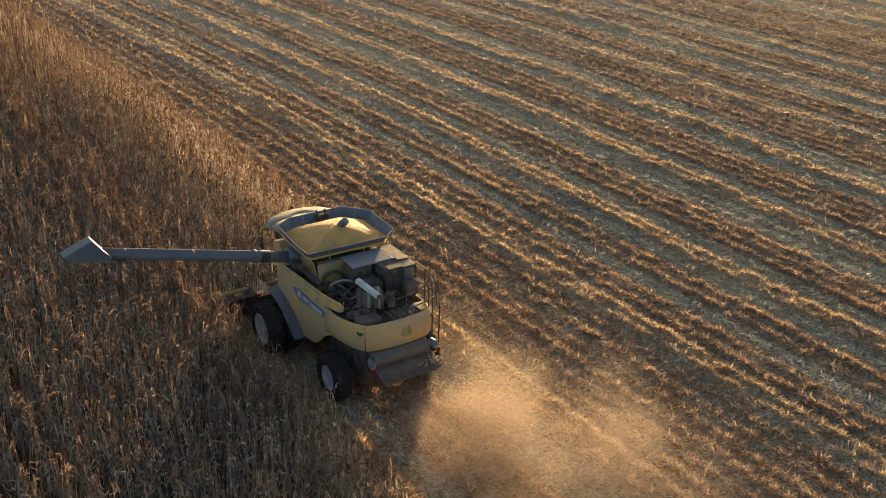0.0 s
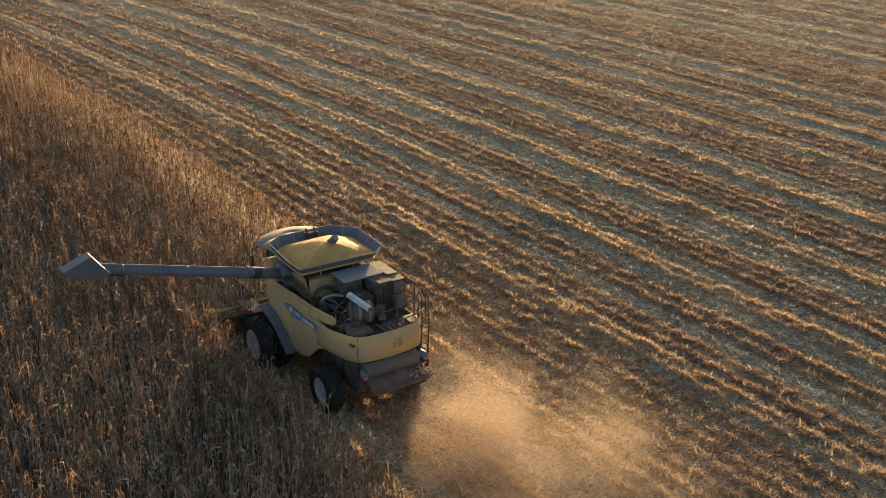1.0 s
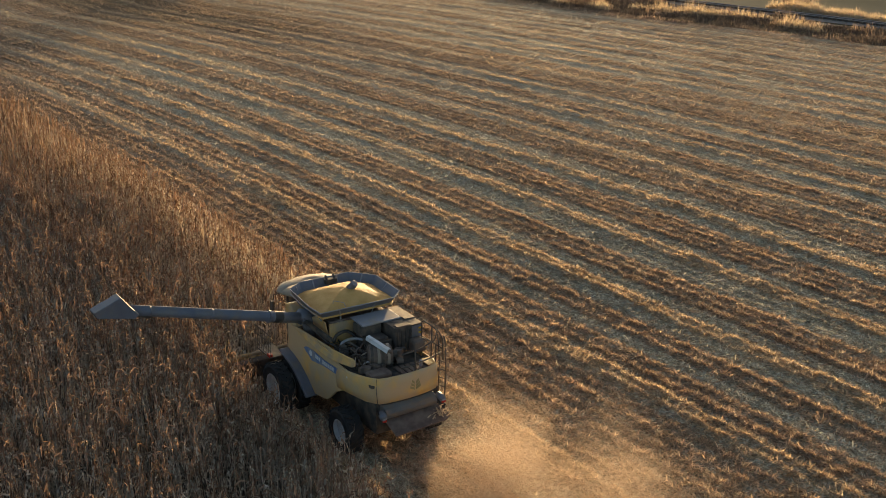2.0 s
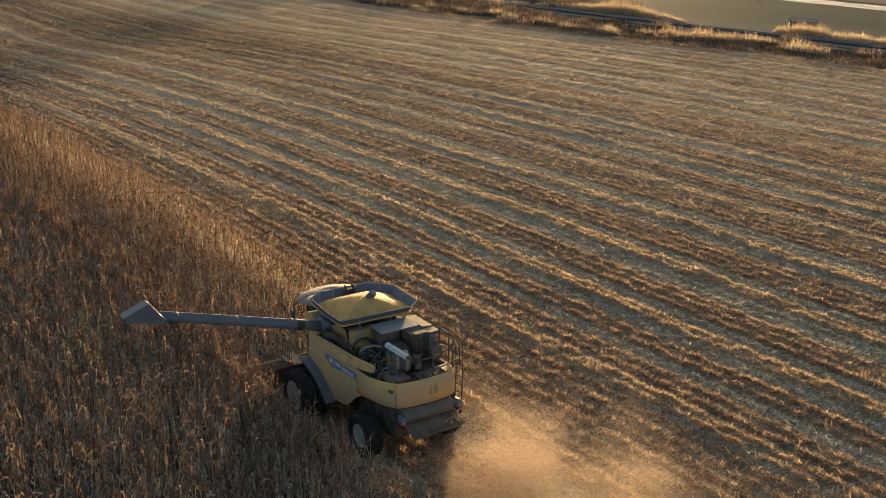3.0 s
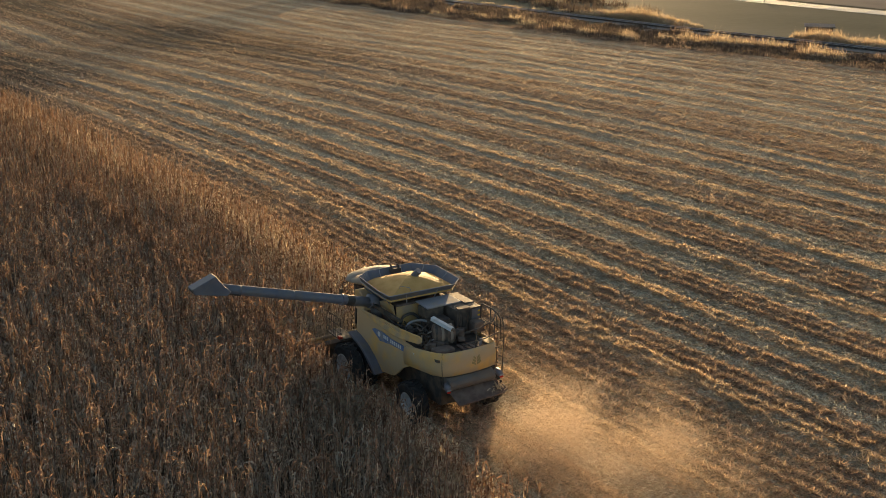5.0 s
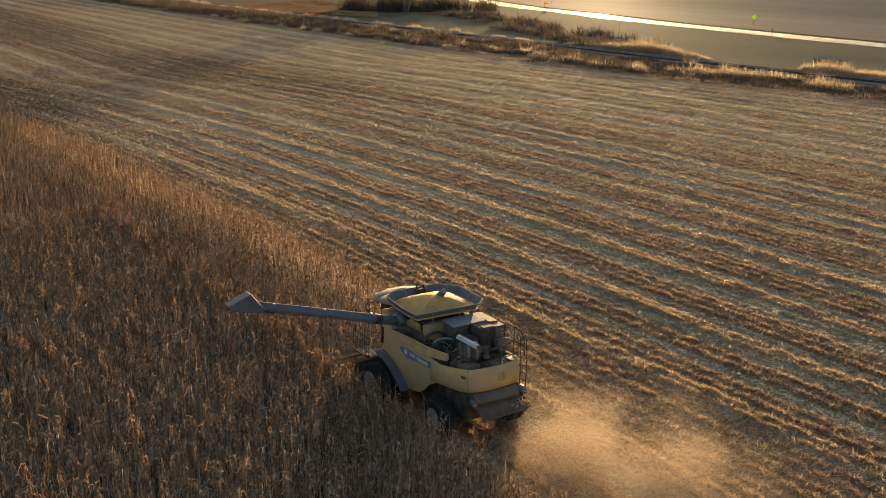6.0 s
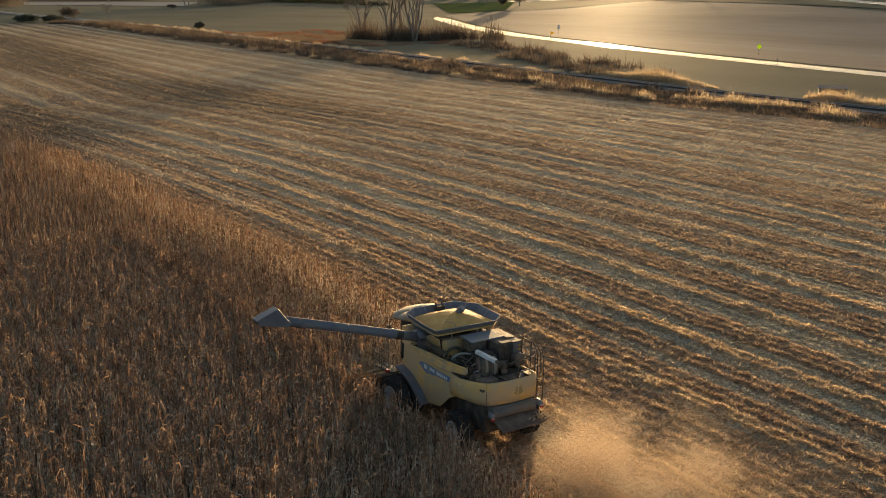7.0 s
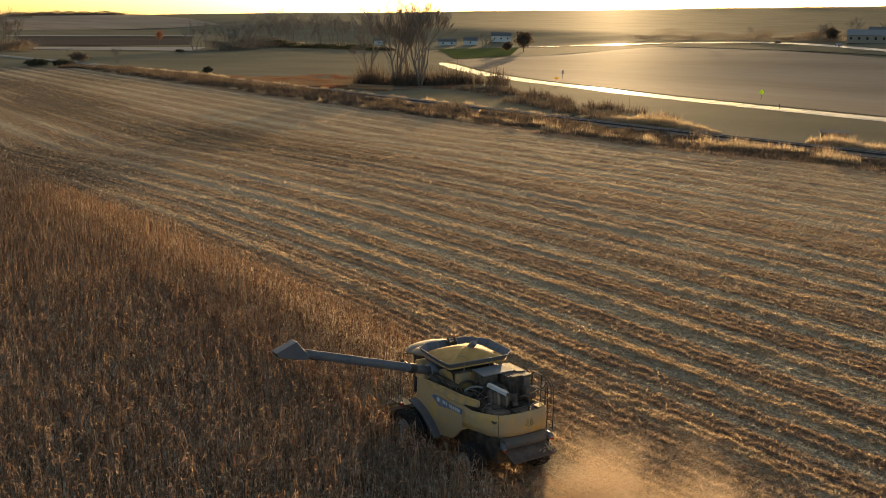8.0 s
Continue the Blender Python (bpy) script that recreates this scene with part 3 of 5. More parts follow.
ROW_U = np.arange(-45.5, 4.4, 1.0) * ROW
ROW_U = ROW_U[ROW_U < RIGHT_EDGE]
maize("standing_maize", np.append(ROW_U[ROW_U > -19], (-5.45 * ROW, -4.6 * ROW)), (-22, 34), 0.21, 15, 3, "dense rows of tall dry brown maize, unharvested", in_view)
maize("standing_maize", ROW_U[ROW_U > -19], (34, 70), 0.23, 11, 1, "dense rows of tall dry brown maize ahead, unharvested", in_view)
maize("standing_maize", ROW_U[ROW_U > -14], (70, 110), 0.26, 7, 1, "far rows of tall dry brown maize, unharvested", lambda x, y: x > -8 + (y - 70) * 0.175)
maize("standing_maize", ROW_U, (-40, 90), 1.0, 4, 1, "outlying rows of tall dry brown maize, unharvested",
      lambda x, y: ~((in_view(x, y)) & (x > -19)) & (x < 0))


def blades(base, heading, rise, length, width, twist):
    """Small pointed scraps of leaf, one triangle each."""
    out = np.stack([np.cos(heading), np.sin(heading), rise], -1)
    out /= np.linalg.norm(out, axis=1)[:, None]
    side = np.stack([-np.sin(heading) * np.cos(twist), np.cos(heading) * np.cos(twist), np.sin(twist)], -1) * (width * 0.5)[:, None]
    v = np.stack([base - side, base + side, base + out * length[:, None]], 1)
    return v.reshape(-1, 3), np.arange(len(base) * 3).reshape(-1, 3)


def litter(n, near=20.0, turn=50.0, far=330.0):
    """Chopped leaves and tufts of broken stubs over the whole cut field, finer close by, thickest on the heaped rows."""
    a1, a2 = (turn ** 2 - near ** 2) / 2, turn ** 2 * math.log(far / turn)
    q = RNG.random(n) * (a1 + a2)
    r = np.where(q < a1, np.sqrt(near ** 2 + 2 * q), turn * np.exp(np.clip(q - a1, 0, None) / turn ** 2))
    th = np.radians(RNG.uniform(4, 62, n))
    x, y = -18 + r * np.sin(th), -28 + r * np.cos(th)
    u = x - bend(y)
    k, middle = row_of(u)
    at = np.clip(k + 150, 0, 399)
    kind = ROW_KIND[at]
    w = np.exp(-(((u - middle - 0.07 * np.sin(y * 1.3 + k) - 0.05 * np.sin(y * 3.1 + 2 * k)) / 0.26) ** 2))
    clump = np.clip(clumps(u, y, ROW_PHASE[at]), 0.15, 1.5)
    plain = 0.38 - 0.22 * np.clip((r - 45) / 50, 0, 1)
    chance = plain + w * np.choose(kind, (0.20, 0.50, 0.50)) * clump
    chance = chance * (turn / np.maximum(r, turn)) ** 0.35 * (1 - np.where(kind == 2, 0.45, 0.78) * far_brown(u, y))
    ok = (RNG.random(n) < chance) & (x < on_line(FIELD_EDGE, y) - 0.5)
    ok &= (u > RIGHT_EDGE + 0.1) | ((u > LEFT_EDGE) & (y < CUT_Y - 1))
    x, y, u, w, kind, r, k, middle = (p[ok] for p in (x, y, u, w, kind, r, k, middle))
    m = len(x)
    size = np.maximum(1.0, r / turn) ** 0.65
    flat = np.minimum(1.0, 60 / r) ** 0.6
    stub = RNG.random(m) < np.choose(kind, (0.10, 0.30, 0.36)) * w
    # the stubs stand in tufts along the row
    step = 0.36 * np.maximum(1.0, r / 70)
    tuft = np.floor(y / step)
    jitter = np.sin(tuft * 12.9898 + k * 78.233) * 43758.5453
    jitter -= np.floor(jitter)
    y = np.where(stub, (tuft + 0.15 + 0.7 * jitter) * step + RNG.normal(0, 0.075, m) * size, y)
    u = np.where(stub, middle + (jitter - 0.5) * 0.40 + RNG.normal(0, 0.09, m) * size, u)
    x = np.where(stub, u + bend(y), x)
    high = row_height(u, y) * (1 - 0.5 * np.clip((y - 70) / 100, 0, 1))
    rise = np.where(stub, RNG.uniform(0.25, 1.7, m), RNG.uniform(-0.05, 0.5, m)) * flat
    along = RNG.choice((0.0, math.pi), m) + math.pi / 2 + RNG.normal(0, 0.28, m)
    head = np.where(RNG.random(m) < np.clip((r - 50) / 60, 0, 0.75), along, RNG.uniform(0, 2 * math.pi, m))
    ln = size * np.where(stub, RNG.uniform(0.10, 0.30, m), RNG.uniform(0.08, 0.26, m))
    base = np.stack([x, y, high + 0.004 + 0.04 * w * RNG.random(m)], -1)
    v, t = blades(base, head, rise, ln, RNG.uniform(0.022, 0.065, m) * size ** 0.6, RNG.uniform(-1.2, 1.2, m) * flat)
    v = v.reshape(-1, 3, 3)
    brown = RNG.random(m) < np.choose(kind, (0.14, 0.20, 0.74)) + 0.4 * far_brown(u, y)
    chaff = ~brown & ((kind == 0) | (RNG.random(m) > 0.25 + w))
    straw = ~brown & ~chaff
    for pick, name, material, label, category in ((straw, "straw_litter", STRAW, "golden maize straw heaped in windrows over the field", "straw"),
                                                  (chaff, "chaff_litter", CHAFF, "grey-tan chopped husks and leaves strewn flat over the field", "chaff"),
                                                  (brown, "maize_stubble", STUBBLE, "russet-brown broken maize stubble in tufted rows", "stubble")):
        vv = v[pick].reshape(-1, 3)
        tagged(new(name, fast_mesh(name, vv, None, material, np.arange(len(vv)).reshape(-1, 3))), label, category, kind="stuff")


litter(5000000)


def dust(name, n, label):
    """Fine dust and chaff behind the harvester as tiny specks, gathered in rolling puffs that thin with distance."""
    g = np.random.default_rng(31)
    puffs = 110
    t = g.beta(0.95, 1.25, puffs)
    px = 0.75 + 1.0 * t + g.normal(0, 1, puffs) * (0.75 + 1.25 * t)
    py = -2.9 - 7.6 * t + g.normal(0, 0.7, puffs)
    size = 0.42 + 0.55 * t * g.random(puffs) + 0.25 * g.random(puffs)
    pz = np.abs(g.normal(0, 1, puffs)) * (0.75 + 0.35 * t) + 0.35
    full = g.uniform(0.25, 1.0, puffs) * (1.25 - 0.85 * t) * size ** 2
    pick = RNG.choice(puffs, n, p=full / full.sum())
    d = RNG.normal(0, 1, (n, 3))
    d /= np.linalg.norm(d, axis=1)[:, None]
    lumps = 1 + 0.22 * np.sin(d[:, 0] * 4 + pick) * np.sin(d[:, 1] * 4.6 + pick * 2.3) + 0.18 * np.sin(d[:, 2] * 6 + d[:, 0] * 5 + pick)
    c = np.stack([px, py, pz], -1)[pick] + d * (size[pick] * 1.35 * RNG.random(n) ** 0.5 * lumps)[:, None] * np.array([1.15, 1.15, 0.85])
    low = RNG.random(n) < 0.30          # a thin layer that creeps over the stubble
    s = RNG.beta(1.0, 1.15, n)
    c[low] = np.stack([0.6 + 1.2 * s + RNG.normal(0, 1, n) * (1.2 + 1.1 * s), -2.3 - 9.0 * s + RNG.normal(0, 0.6, n), np.abs(RNG.normal(0, 0.5, n))], -1)[low]
    side = RNG.random(n) < 0.05         # a veil along the machine's lee side
    c[side] = np.stack([RNG.normal(2.6, 0.9, n), RNG.normal(-0.6, 1.6, n), np.abs(RNG.normal(0, 1.1, n))], -1)[side]
    c[:, 2] = np.abs(c[:, 2]) + 0.02
    x, y, z = c.T
    c = c[~((y > -2.1) & (z < 2.8) & (np.abs(x) < 1.6)) & ~((y > -2.8) & (z > 0.8) & (np.abs(x) < 1.6)) & (x > -2.9)]
    k = len(c)
    tri = RNG.normal(0, 1, (k, 3, 3))
    tri /= np.linalg.norm(tri, axis=2)[..., None]
    v = c[:, None] + tri * RNG.uniform(0.0075, 0.0125, k)[:, None, None]
    me = fast_mesh(name, v.reshape(-1, 3), None, DUST, np.arange(k * 3).reshape(-1, 3))
    return tagged(new(name, me), label, "dust", kind="stuff")


dust("dust_cloud", 800000, "golden-brown dust and chaff billowing low behind the harvester")


# ---------------------------------------------------------------- the combine harvester
def build_wheel(parent, name, x, y, radius, rim_r, width, out):
    """A lugged tyre on a dished pale rim. out: -1 for the left side, 1 for the right."""
    w = width / 2
    hub = new(name)
    hub.parent = parent
    s = Shape()
    s.ring([(rim_r, -w * 0.9), (radius * 0.86, -w), (radius * 0.95, -w * 0.8), (radius * 0.965, 0), (radius * 0.95, w * 0.8), (radius * 0.86, w), (rim_r, w * 0.9)], (x, y, radius), seg=40)
    solid("tyre", s, RUBBER, hub, "dusty black lugged tyre")
    lug = Shape().box((0, 0, 0), (w * 1.0, 0.06, 0.075))
    me = mesh_of("lug", lug.v, lug.f, RUBBER)
    for i in range(22):
        for sd in (-1, 1):
            th = 2 * math.pi * (i + (0.5 if sd > 0 else 0)) / 22
            piece = new("lug", me)
            piece.parent = hub
            piece.matrix_basis = Matrix.Translation((x + sd * w * 0.45, y - math.sin(th) * radius * 0.965, radius + math.cos(th) * radius * 0.965)) @ Matrix.Rotation(th, 4, "X") @ Matrix.Rotation(sd * 0.6, 4, "Z")
    f = out * w
    solid("rim", Shape().ring([(rim_r, f * 0.9), (rim_r * 0.93, f * 0.92), (rim_r * 0.86, f * 0.45), (rim_r * 0.42, f * 0.35), (rim_r * 0.36, f * 0.62), (0.01, f * 0.64)], (x, y, radius), seg=28, closed=False), RIM, hub, "pale painted rim", smooth=False)
    return hub


def build_combine():
    top = new("combine_harvester")
    tagged(top, "dusty yellow combine harvester, full grain tank, unloading auger swung out", "combine harvester")

    # side panels with wheel arch, and the beak above the decal
    outline = [(4.10, 3.00), (3.3, 3.02), (2.4, 3.08), (1.6, 3.06), (0.9, 2.98), (0.75, 2.76), (0.2, 2.70), (0.0, 2.06), (0.45, 1.93), (0.85, 1.72), (1.15, 1.42), (1.35, 1.25), (1.6, 1.18),
               (1.95, 1.14), (2.22, 1.08), (2.45, 1.27), (2.72, 1.48), (3.05, 1.68), (3.4, 1.85), (3.75, 1.96), (4.15, 2.04)]

    def side_x(y):
        return 1.50 - 0.30 * max(0.0, (1.9 - y) / 2.9) ** 1.6

    for sd, word in ((-1, "left"), (1, "right")):
        s = Shape()
        s.prism(outline, lambda p, d: (sd * (side_x(p[0]) + d), p[0], p[1]), -0.05, 0.03)
        panel = solid("side_panel", s, YELLOW, top, bevel=0.02)
        beak = [(3.95, 3.02), (3.0, 3.10), (2.0, 3.16), (1.0, 3.17), (0.3, 3.20), (-0.05, 3.22), (-0.20, 3.17), (-0.22, 3.02), (-0.1, 2.95), (0.4, 2.88), (1.0, 2.80), (1.6, 2.80), (2.6, 2.86)]
        s = Shape()
        s.prism(beak, lambda p, d: (sd * (side_x(p[0]) + d - 0.16 * max(0.0, p[1] - 2.95)), p[0], p[1]), 0.0, 0.075)
        solid("upper_panel", s, YELLOW_DUSTY, top, bevel=0.03)
        # blue decal with pale lettering bars
        dec = [(2.95, 2.52), (2.75, 2.62), (2.2, 2.66), (1.5, 2.60), (0.8, 2.60), (0.3, 2.64), (0.02, 2.60), (0.0, 2.46), (0.3, 2.36), (0.85, 2.38), (1.5, 2.38), (2.35, 2.26)]
        s = Shape()
        s.prism(dec, lambda p, d: (sd * (side_x(p[0]) + d), p[0], p[1]), 0.02, 0.036)
        badge = solid("decal", s, BLUE, panel, "dusty blue decal")
        for i in range(10):
            if i == 3:
                continue
            y = 2.05 - i * 0.12
            solid("letter_bar", Shape().box((sd * (side_x(y) + 0.037), y, 2.52 - i * 0.004), (0.006, 0.085, 0.13)), MARK, badge, "pale lettering bar")
        solid("round_mark", Shape().tube([(sd * (side_x(2.4) + 0.034), 2.42, 2.50), (sd * (side_x(2.4) + 0.041), 2.42, 2.50)], 0.10, 14), MARK, badge, "pale round mark")
        for i in range(4):
            solid("letter_bar", Shape().box((sd * (side_x(0.4) + 0.04), 0.42 - i * 0.09, 2.50), (0.006, 0.05, 0.09)), MARK, badge, "pale lettering bar")
        # dark fender that follows the arch
        outer = [(2.18, 1.04), (2.42, 1.25), (2.70, 1.47), (3.04, 1.68), (3.4, 1.85), (3.8, 1.97), (4.2, 2.05)]
        inner = [(4.26, 1.95), (3.84, 1.87), (3.46, 1.76), (3.12, 1.60), (2.80, 1.38), (2.53, 1.17), (2.30, 0.97)]
        s = Shape()
        s.prism(outer + inner, lambda p, d: (sd * (1.30 + d), p[0], p[1]), 0.0, 0.56)
        solid("fender", s, GREY, top, "dark grey curved wheel fender", bevel=0.03)

    # rear hood wrapped round the tail
    plan = [(-1.46, 0.75), (-1.42, 0.2), (-1.36, -0.35), (-1.28, -0.75), (-1.18, -1.03), (-1.05, -1.18), (-0.8, -1.25), (-0.4, -1.30), (0, -1.32), (0.4, -1.30), (0.8, -1.25), (1.05, -1.18), (1.18, -1.03), (1.28, -0.75), (1.36, -0.35), (1.42, 0.2), (1.46, 0.75)]
    rows = []
    for k, (lift, out) in enumerate(((0.0, -0.06), (0.05, 0.01), (0.35, 0.035), (0.65, 0.03), (0.92, 0.0), (1.0, -0.05))):
        row = []
        for x, y in plan:
            low = 1.90 + 0.06 * (1 if y < -1 else 0) + 0.10 * (1 - min(1, abs(y + 0.6) / 1.3))
            high = 2.70 + 0.20 * max(0, min(1, (0.4 - y) / 1.5))
            d = Vector((x, y + 0.2, 0)).normalized()
            row.append((x + d.x * out, y + d.y * out, low + (high - low) * lift))
        rows.append(row)
    hood = solid("rear_hood", Shape().sheet(rows), YELLOW, top, "dusty yellow wrap-round rear hood", smooth=True, thick=0.03)
    s = Shape()
    for sd in (-1, 1):
        for i, (h, wd) in enumerate(((0.0, 0.16), (0.10, 0.13), (0.2, 0.09))):
            x0 = sd * 0.03
            s.prism([(x0, 2.30 + h), (x0 + sd * wd, 2.38 + h), (x0 + sd * wd, 2.46 + h), (x0, 2.38 + h)], lambda p, d: (p[0] + 0.18, -1.335 - d, p[1]), 0.0, 0.02)
    solid("emblem", s, SHADE_MARK, hood, "faded grey emblem shapes")
    solid("seam", Shape().tube([(-1.10, -1.17, 2.08), (-1.15, -1.21, 2.5), (-1.11, -1.16, 2.9)], 0.012, 5), DARK, hood)

    # body under the skin
    solid("chassis", Shape().box((0, 1.6, 1.55), (2.1, 5.2, 1.3)).box((0, -0.3, 1.95), (2.0, 1.6, 0.7)), DARK, top, "dark dusty chassis", bevel=0.03)
    s = Shape().tube([(-1.55, 0, 0.78), (1.55, 0, 0.78)], 0.13, 10).box((0, 0.05, 1.05), (0.6, 0.4, 0.6))
    solid("rear_axle", s, DARK, top)
    solid("front_axle", Shape().tube([(-2.3, 3.66, 0.9), (2.3, 3.66, 0.9)], 0.22, 12), DARK, top)
    for sd in (-1, 1):
        build_wheel(top, "rear_wheel", sd * 1.55, 0.05, 0.76, 0.40, 0.56, sd)
        build_wheel(top, "front_wheel", sd * 1.56, 3.66, 0.9, 0.53, 0.46, sd)
        build_wheel(top, "front_wheel", sd * 2.18, 3.66, 0.9, 0.53, 0.46, sd)

    # grain tank and its flared extension
    solid("grain_tank", Shape().box((0, 3.0, 3.10), (2.1, 2.15, 1.15)), RUST, top, "dust-browned grain tank body", bevel=0.04)
    for sd in (-1, 1):
        s = Shape().prism([(4.30, 2.9), (4.34, 3.62), (4.0, 3.72), (3.72, 3.55), (3.55, 3.0)], lambda p, d: (sd * (0.95 + d), p[0], p[1]), 0.0, 0.55)
        solid("shoulder_panel", s, YELLOW, top, bevel=0.03)
    solid("chute_plate", Shape().prism([(2.0, 3.05), (2.0, 3.66), (2.5, 3.72), (3.4, 3.35), (2.9, 3.0)], lambda p, d: (-1.02 - d - 0.22 * (p[1] - 3.0), p[0], p[1]), 0.0, 0.05), YELLOW, top, "yellow chute plate", bevel=0.01)
    low = [(-1.22, 1.98), (1.14, 1.94), (1.38, 2.3), (1.38, 3.75), (0.95, 4.15), (-0.85, 4.15), (-1.20, 3.95), (-1.26, 2.4)]
    high = [(-1.46, 1.80), (1.28, 1.70), (1.72, 2.10), (1.78, 3.75), (1.10, 4.52), (-0.85, 4.52), (-1.38, 4.18), (-1.50, 2.5)]
    zt = [4.10, 4.12, 4.13, 4.16, 4.17, 4.17, 4.15, 4.11]
    s = Shape()
    zl = [3.80, 3.80, 3.74, 3.66, 3.66, 3.66, 3.66, 3.74]
    s.sheet([[(*p, z) for p, z in zip(low + low[:1], zl + zl[:1])], [(*p, z) for p, z in zip(high + high[:1], zt + zt[:1])]])
    ext = solid("tank_extension", s, GREY, top, "flared grey steel tank extension", thick=0.025)
    s = Shape()
    s.tube([(*p, z + 0.01) for p, z in zip(high + high[:1], zt + zt[:1])], 0.018, 6, cap=False)
    solid("rim_bead", s, PALE, ext, "folded rim")
    for i in range(8):
        a0, a1, b0, b1 = Vector((*low[i], 3.66)), Vector((*low[(i + 1) % 8], 3.66)), Vector((*high[i], zt[i])), Vector((*high[(i + 1) % 8], zt[(i + 1) % 8]))
        n = max(1, int((a1 - a0).length / 0.8))
        for j in range(n):
            f = (j + 0.5) / n
            p, q = a0.lerp(a1, f), b0.lerp(b1, f)
            inward = (Vector((0, 3, 0)) - Vector((p.x, p.y, 0))).normalized() * 0.03
            solid("rib", Shape().tube([p + inward, q + inward], 0.027, 4), PALE, ext)
    # heap of grain
    n, m = 14, 48
    s = Shape()
    rows = []
    centre = Vector((0.05, 2.95))
    ring = [Vector(low[i]).lerp(Vector(high[i]), 0.60) for i in range(8)]
    for k in range(n + 1):
        f = k / n
        row = []
        for j in range(m + 1):
            w = (j % m) / m * 8
            p = ring[int(w)].lerp(ring[(int(w) + 1) % 8], w - int(w))
            q = centre.lerp(p, f)
            z = 3.86 + 0.48 * (1 - f ** 1.8) + 0.015 * noise.noise(Vector((q.x * 3, q.y * 3, 0)))
            row.append((q.x, q.y, z))
        rows.append(row)
    solid("grain", s.sheet(rows), GRAIN, top, "heaped golden maize grain", smooth=True)
    solid("fill_auger", Shape().tube([(0.20, 2.95, 4.2), (0.26, 2.80, 4.38), (0.32, 2.68, 4.52)], [0.13, 0.13, 0.12], 14), GREY, top, "grey capped filling spout", bevel=0.01)
    solid("level_sensor", Shape().tube([(-0.75, 2.3, 4.0), (-0.72, 2.28, 4.24), (-0.42, 2.12, 4.17), (-0.36, 2.05, 3.95)], 0.012, 5), PALE, top, "bent wire level sensor")
    s = Shape().box((0.25, 4.32, 4.10), (0.42, 0.22, 0.16)).tube([(0.1, 4.25, 4.15), (0.1, 4.4, 4.3)], 0.04, 8).tube([(0.4, 4.25, 4.15), (0.4, 4.4, 4.28)], 0.04, 8)
    solid("hinge_bracket", s, DARK, ext, bevel=0.01)
    for pp in ([(-1.50, 1.95, 3.98), (-1.53, 3.0, 4.02), (-1.45, 4.0, 4.06)], [(1.30, 2.2, 3.8), (1.55, 2.0, 4.1)], [(-1.15, 3.5, 3.75), (-1.40, 3.6, 4.1)]):
        solid("strut", Shape().tube(pp, 0.016, 5), PALE, ext)

    # cab with its roof
    s = Shape()
    plan = [(-1.22, 5.15), (-1.28, 5.45), (-0.95, 5.85), (-0.35, 6.08), (0.35, 6.08), (0.95, 5.85), (1.28, 5.45), (1.22, 5.1), (1.0, 4.62), (-1.0, 4.62)]
    c = Vector((0, 5.3))
    rows = []
    for f, z in ((1.0, 3.60), (1.02, 3.66), (0.97, 3.74), (0.8, 3.82), (0.4, 3.87), (0.02, 3.88)):
        rows.append([(*(c + (Vector(p) - c) * f), z) for p in plan + plan[:1]])
    s.sheet(rows)
    solid("cab_roof", s, ROOF, top, "dusty cream cab roof with overhanging front", smooth=True, thick=0.03)
    s = Shape().prism([(-0.85, 4.5), (0.85, 4.5), (1.0, 5.2), (0.75, 5.75), (-0.75, 5.75), (-1.0, 5.2)], lambda p, d: (p[0], p[1], d), 1.9, 3.6)
    solid("cab_glass", s, GLASS, top, "dark glazed cab", bevel=0.03)
    for x, y in ((-0.98, 5.2), (0.98, 5.2), (-0.85, 4.5), (0.85, 4.5)):
        solid("cab_post", Shape().box((x, y, 2.75), (0.09, 0.09, 1.75)), DARK, top, bevel=0.01)
    s = Shape().tube([(-1.15, 5.35, 3.58), (-1.42, 5.42, 3.55), (-1.45, 5.45, 3.2)], 0.022, 6).box((-1.47, 5.46, 3.1), (0.08, 0.2, 0.42))
    solid("mirror", s, DARK, top, "black mirror on an arm")

    # unloading auger
    a0, a1 = Vector((-1.15, 3.22, 3.38)), Vector((-7.70, 2.45, 5.40))
    d = (a1 - a0).normalized()
    tube = solid("unloading_auger", Shape().tube([a0, a0 + d * 1.6, a0 + d * 1.62, a1], [0.185, 0.185, 0.165, 0.160], 20), GREY, top, "long grey unloading auger tube", smooth=True)
    for f, r in ((0.05, 0.225), (0.24, 0.215), (0.55, 0.172), (0.86, 0.172)):
        p = a0.lerp(a1, f)
        solid("flange", Shape().tube([p - d * 0.03, p + d * 0.03], r, 20), GREY, tube, bevel=0.006)
    p = a0.lerp(a1, 0.19)
    solid("clamp", Shape().tube([p - d * 0.16, p + d * 0.16], 0.195, 20), DARK, tube, "dark collar")
    solid("top_strip", Shape().tube([a0 + d * 0.4 + Vector((0, 0, 0.175)), a1 + Vector((0, 0, 0.165))], 0.018, 5), PALE, tube, "pale cable guard")
    # spout: a folded sheet hood whose mouth points down and out
    hood_line = [(-7.38, 5.47), (-7.66, 5.85), (-8.48, 5.53), (-8.38, 5.34), (-7.30, 5.10), (-7.16, 5.22)]
    spout = solid("spout", Shape().prism(hood_line, lambda p, e: (p[0], e, p[1]), 2.22, 2.66), GREY, tube, "folded grey sheet spout", bevel=0.025)
    # the hood is solid; a dark plate stands for its shaded opening
    solid("spout_mouth", Shape().prism([(-8.47, 5.50), (-8.49, 5.49), (-8.405, 5.36), (-8.39, 5.37)], lambda p, e: (p[0], e, p[1]), 2.27, 2.61), DARK, spout, "dark plate for the shade inside the mouth")
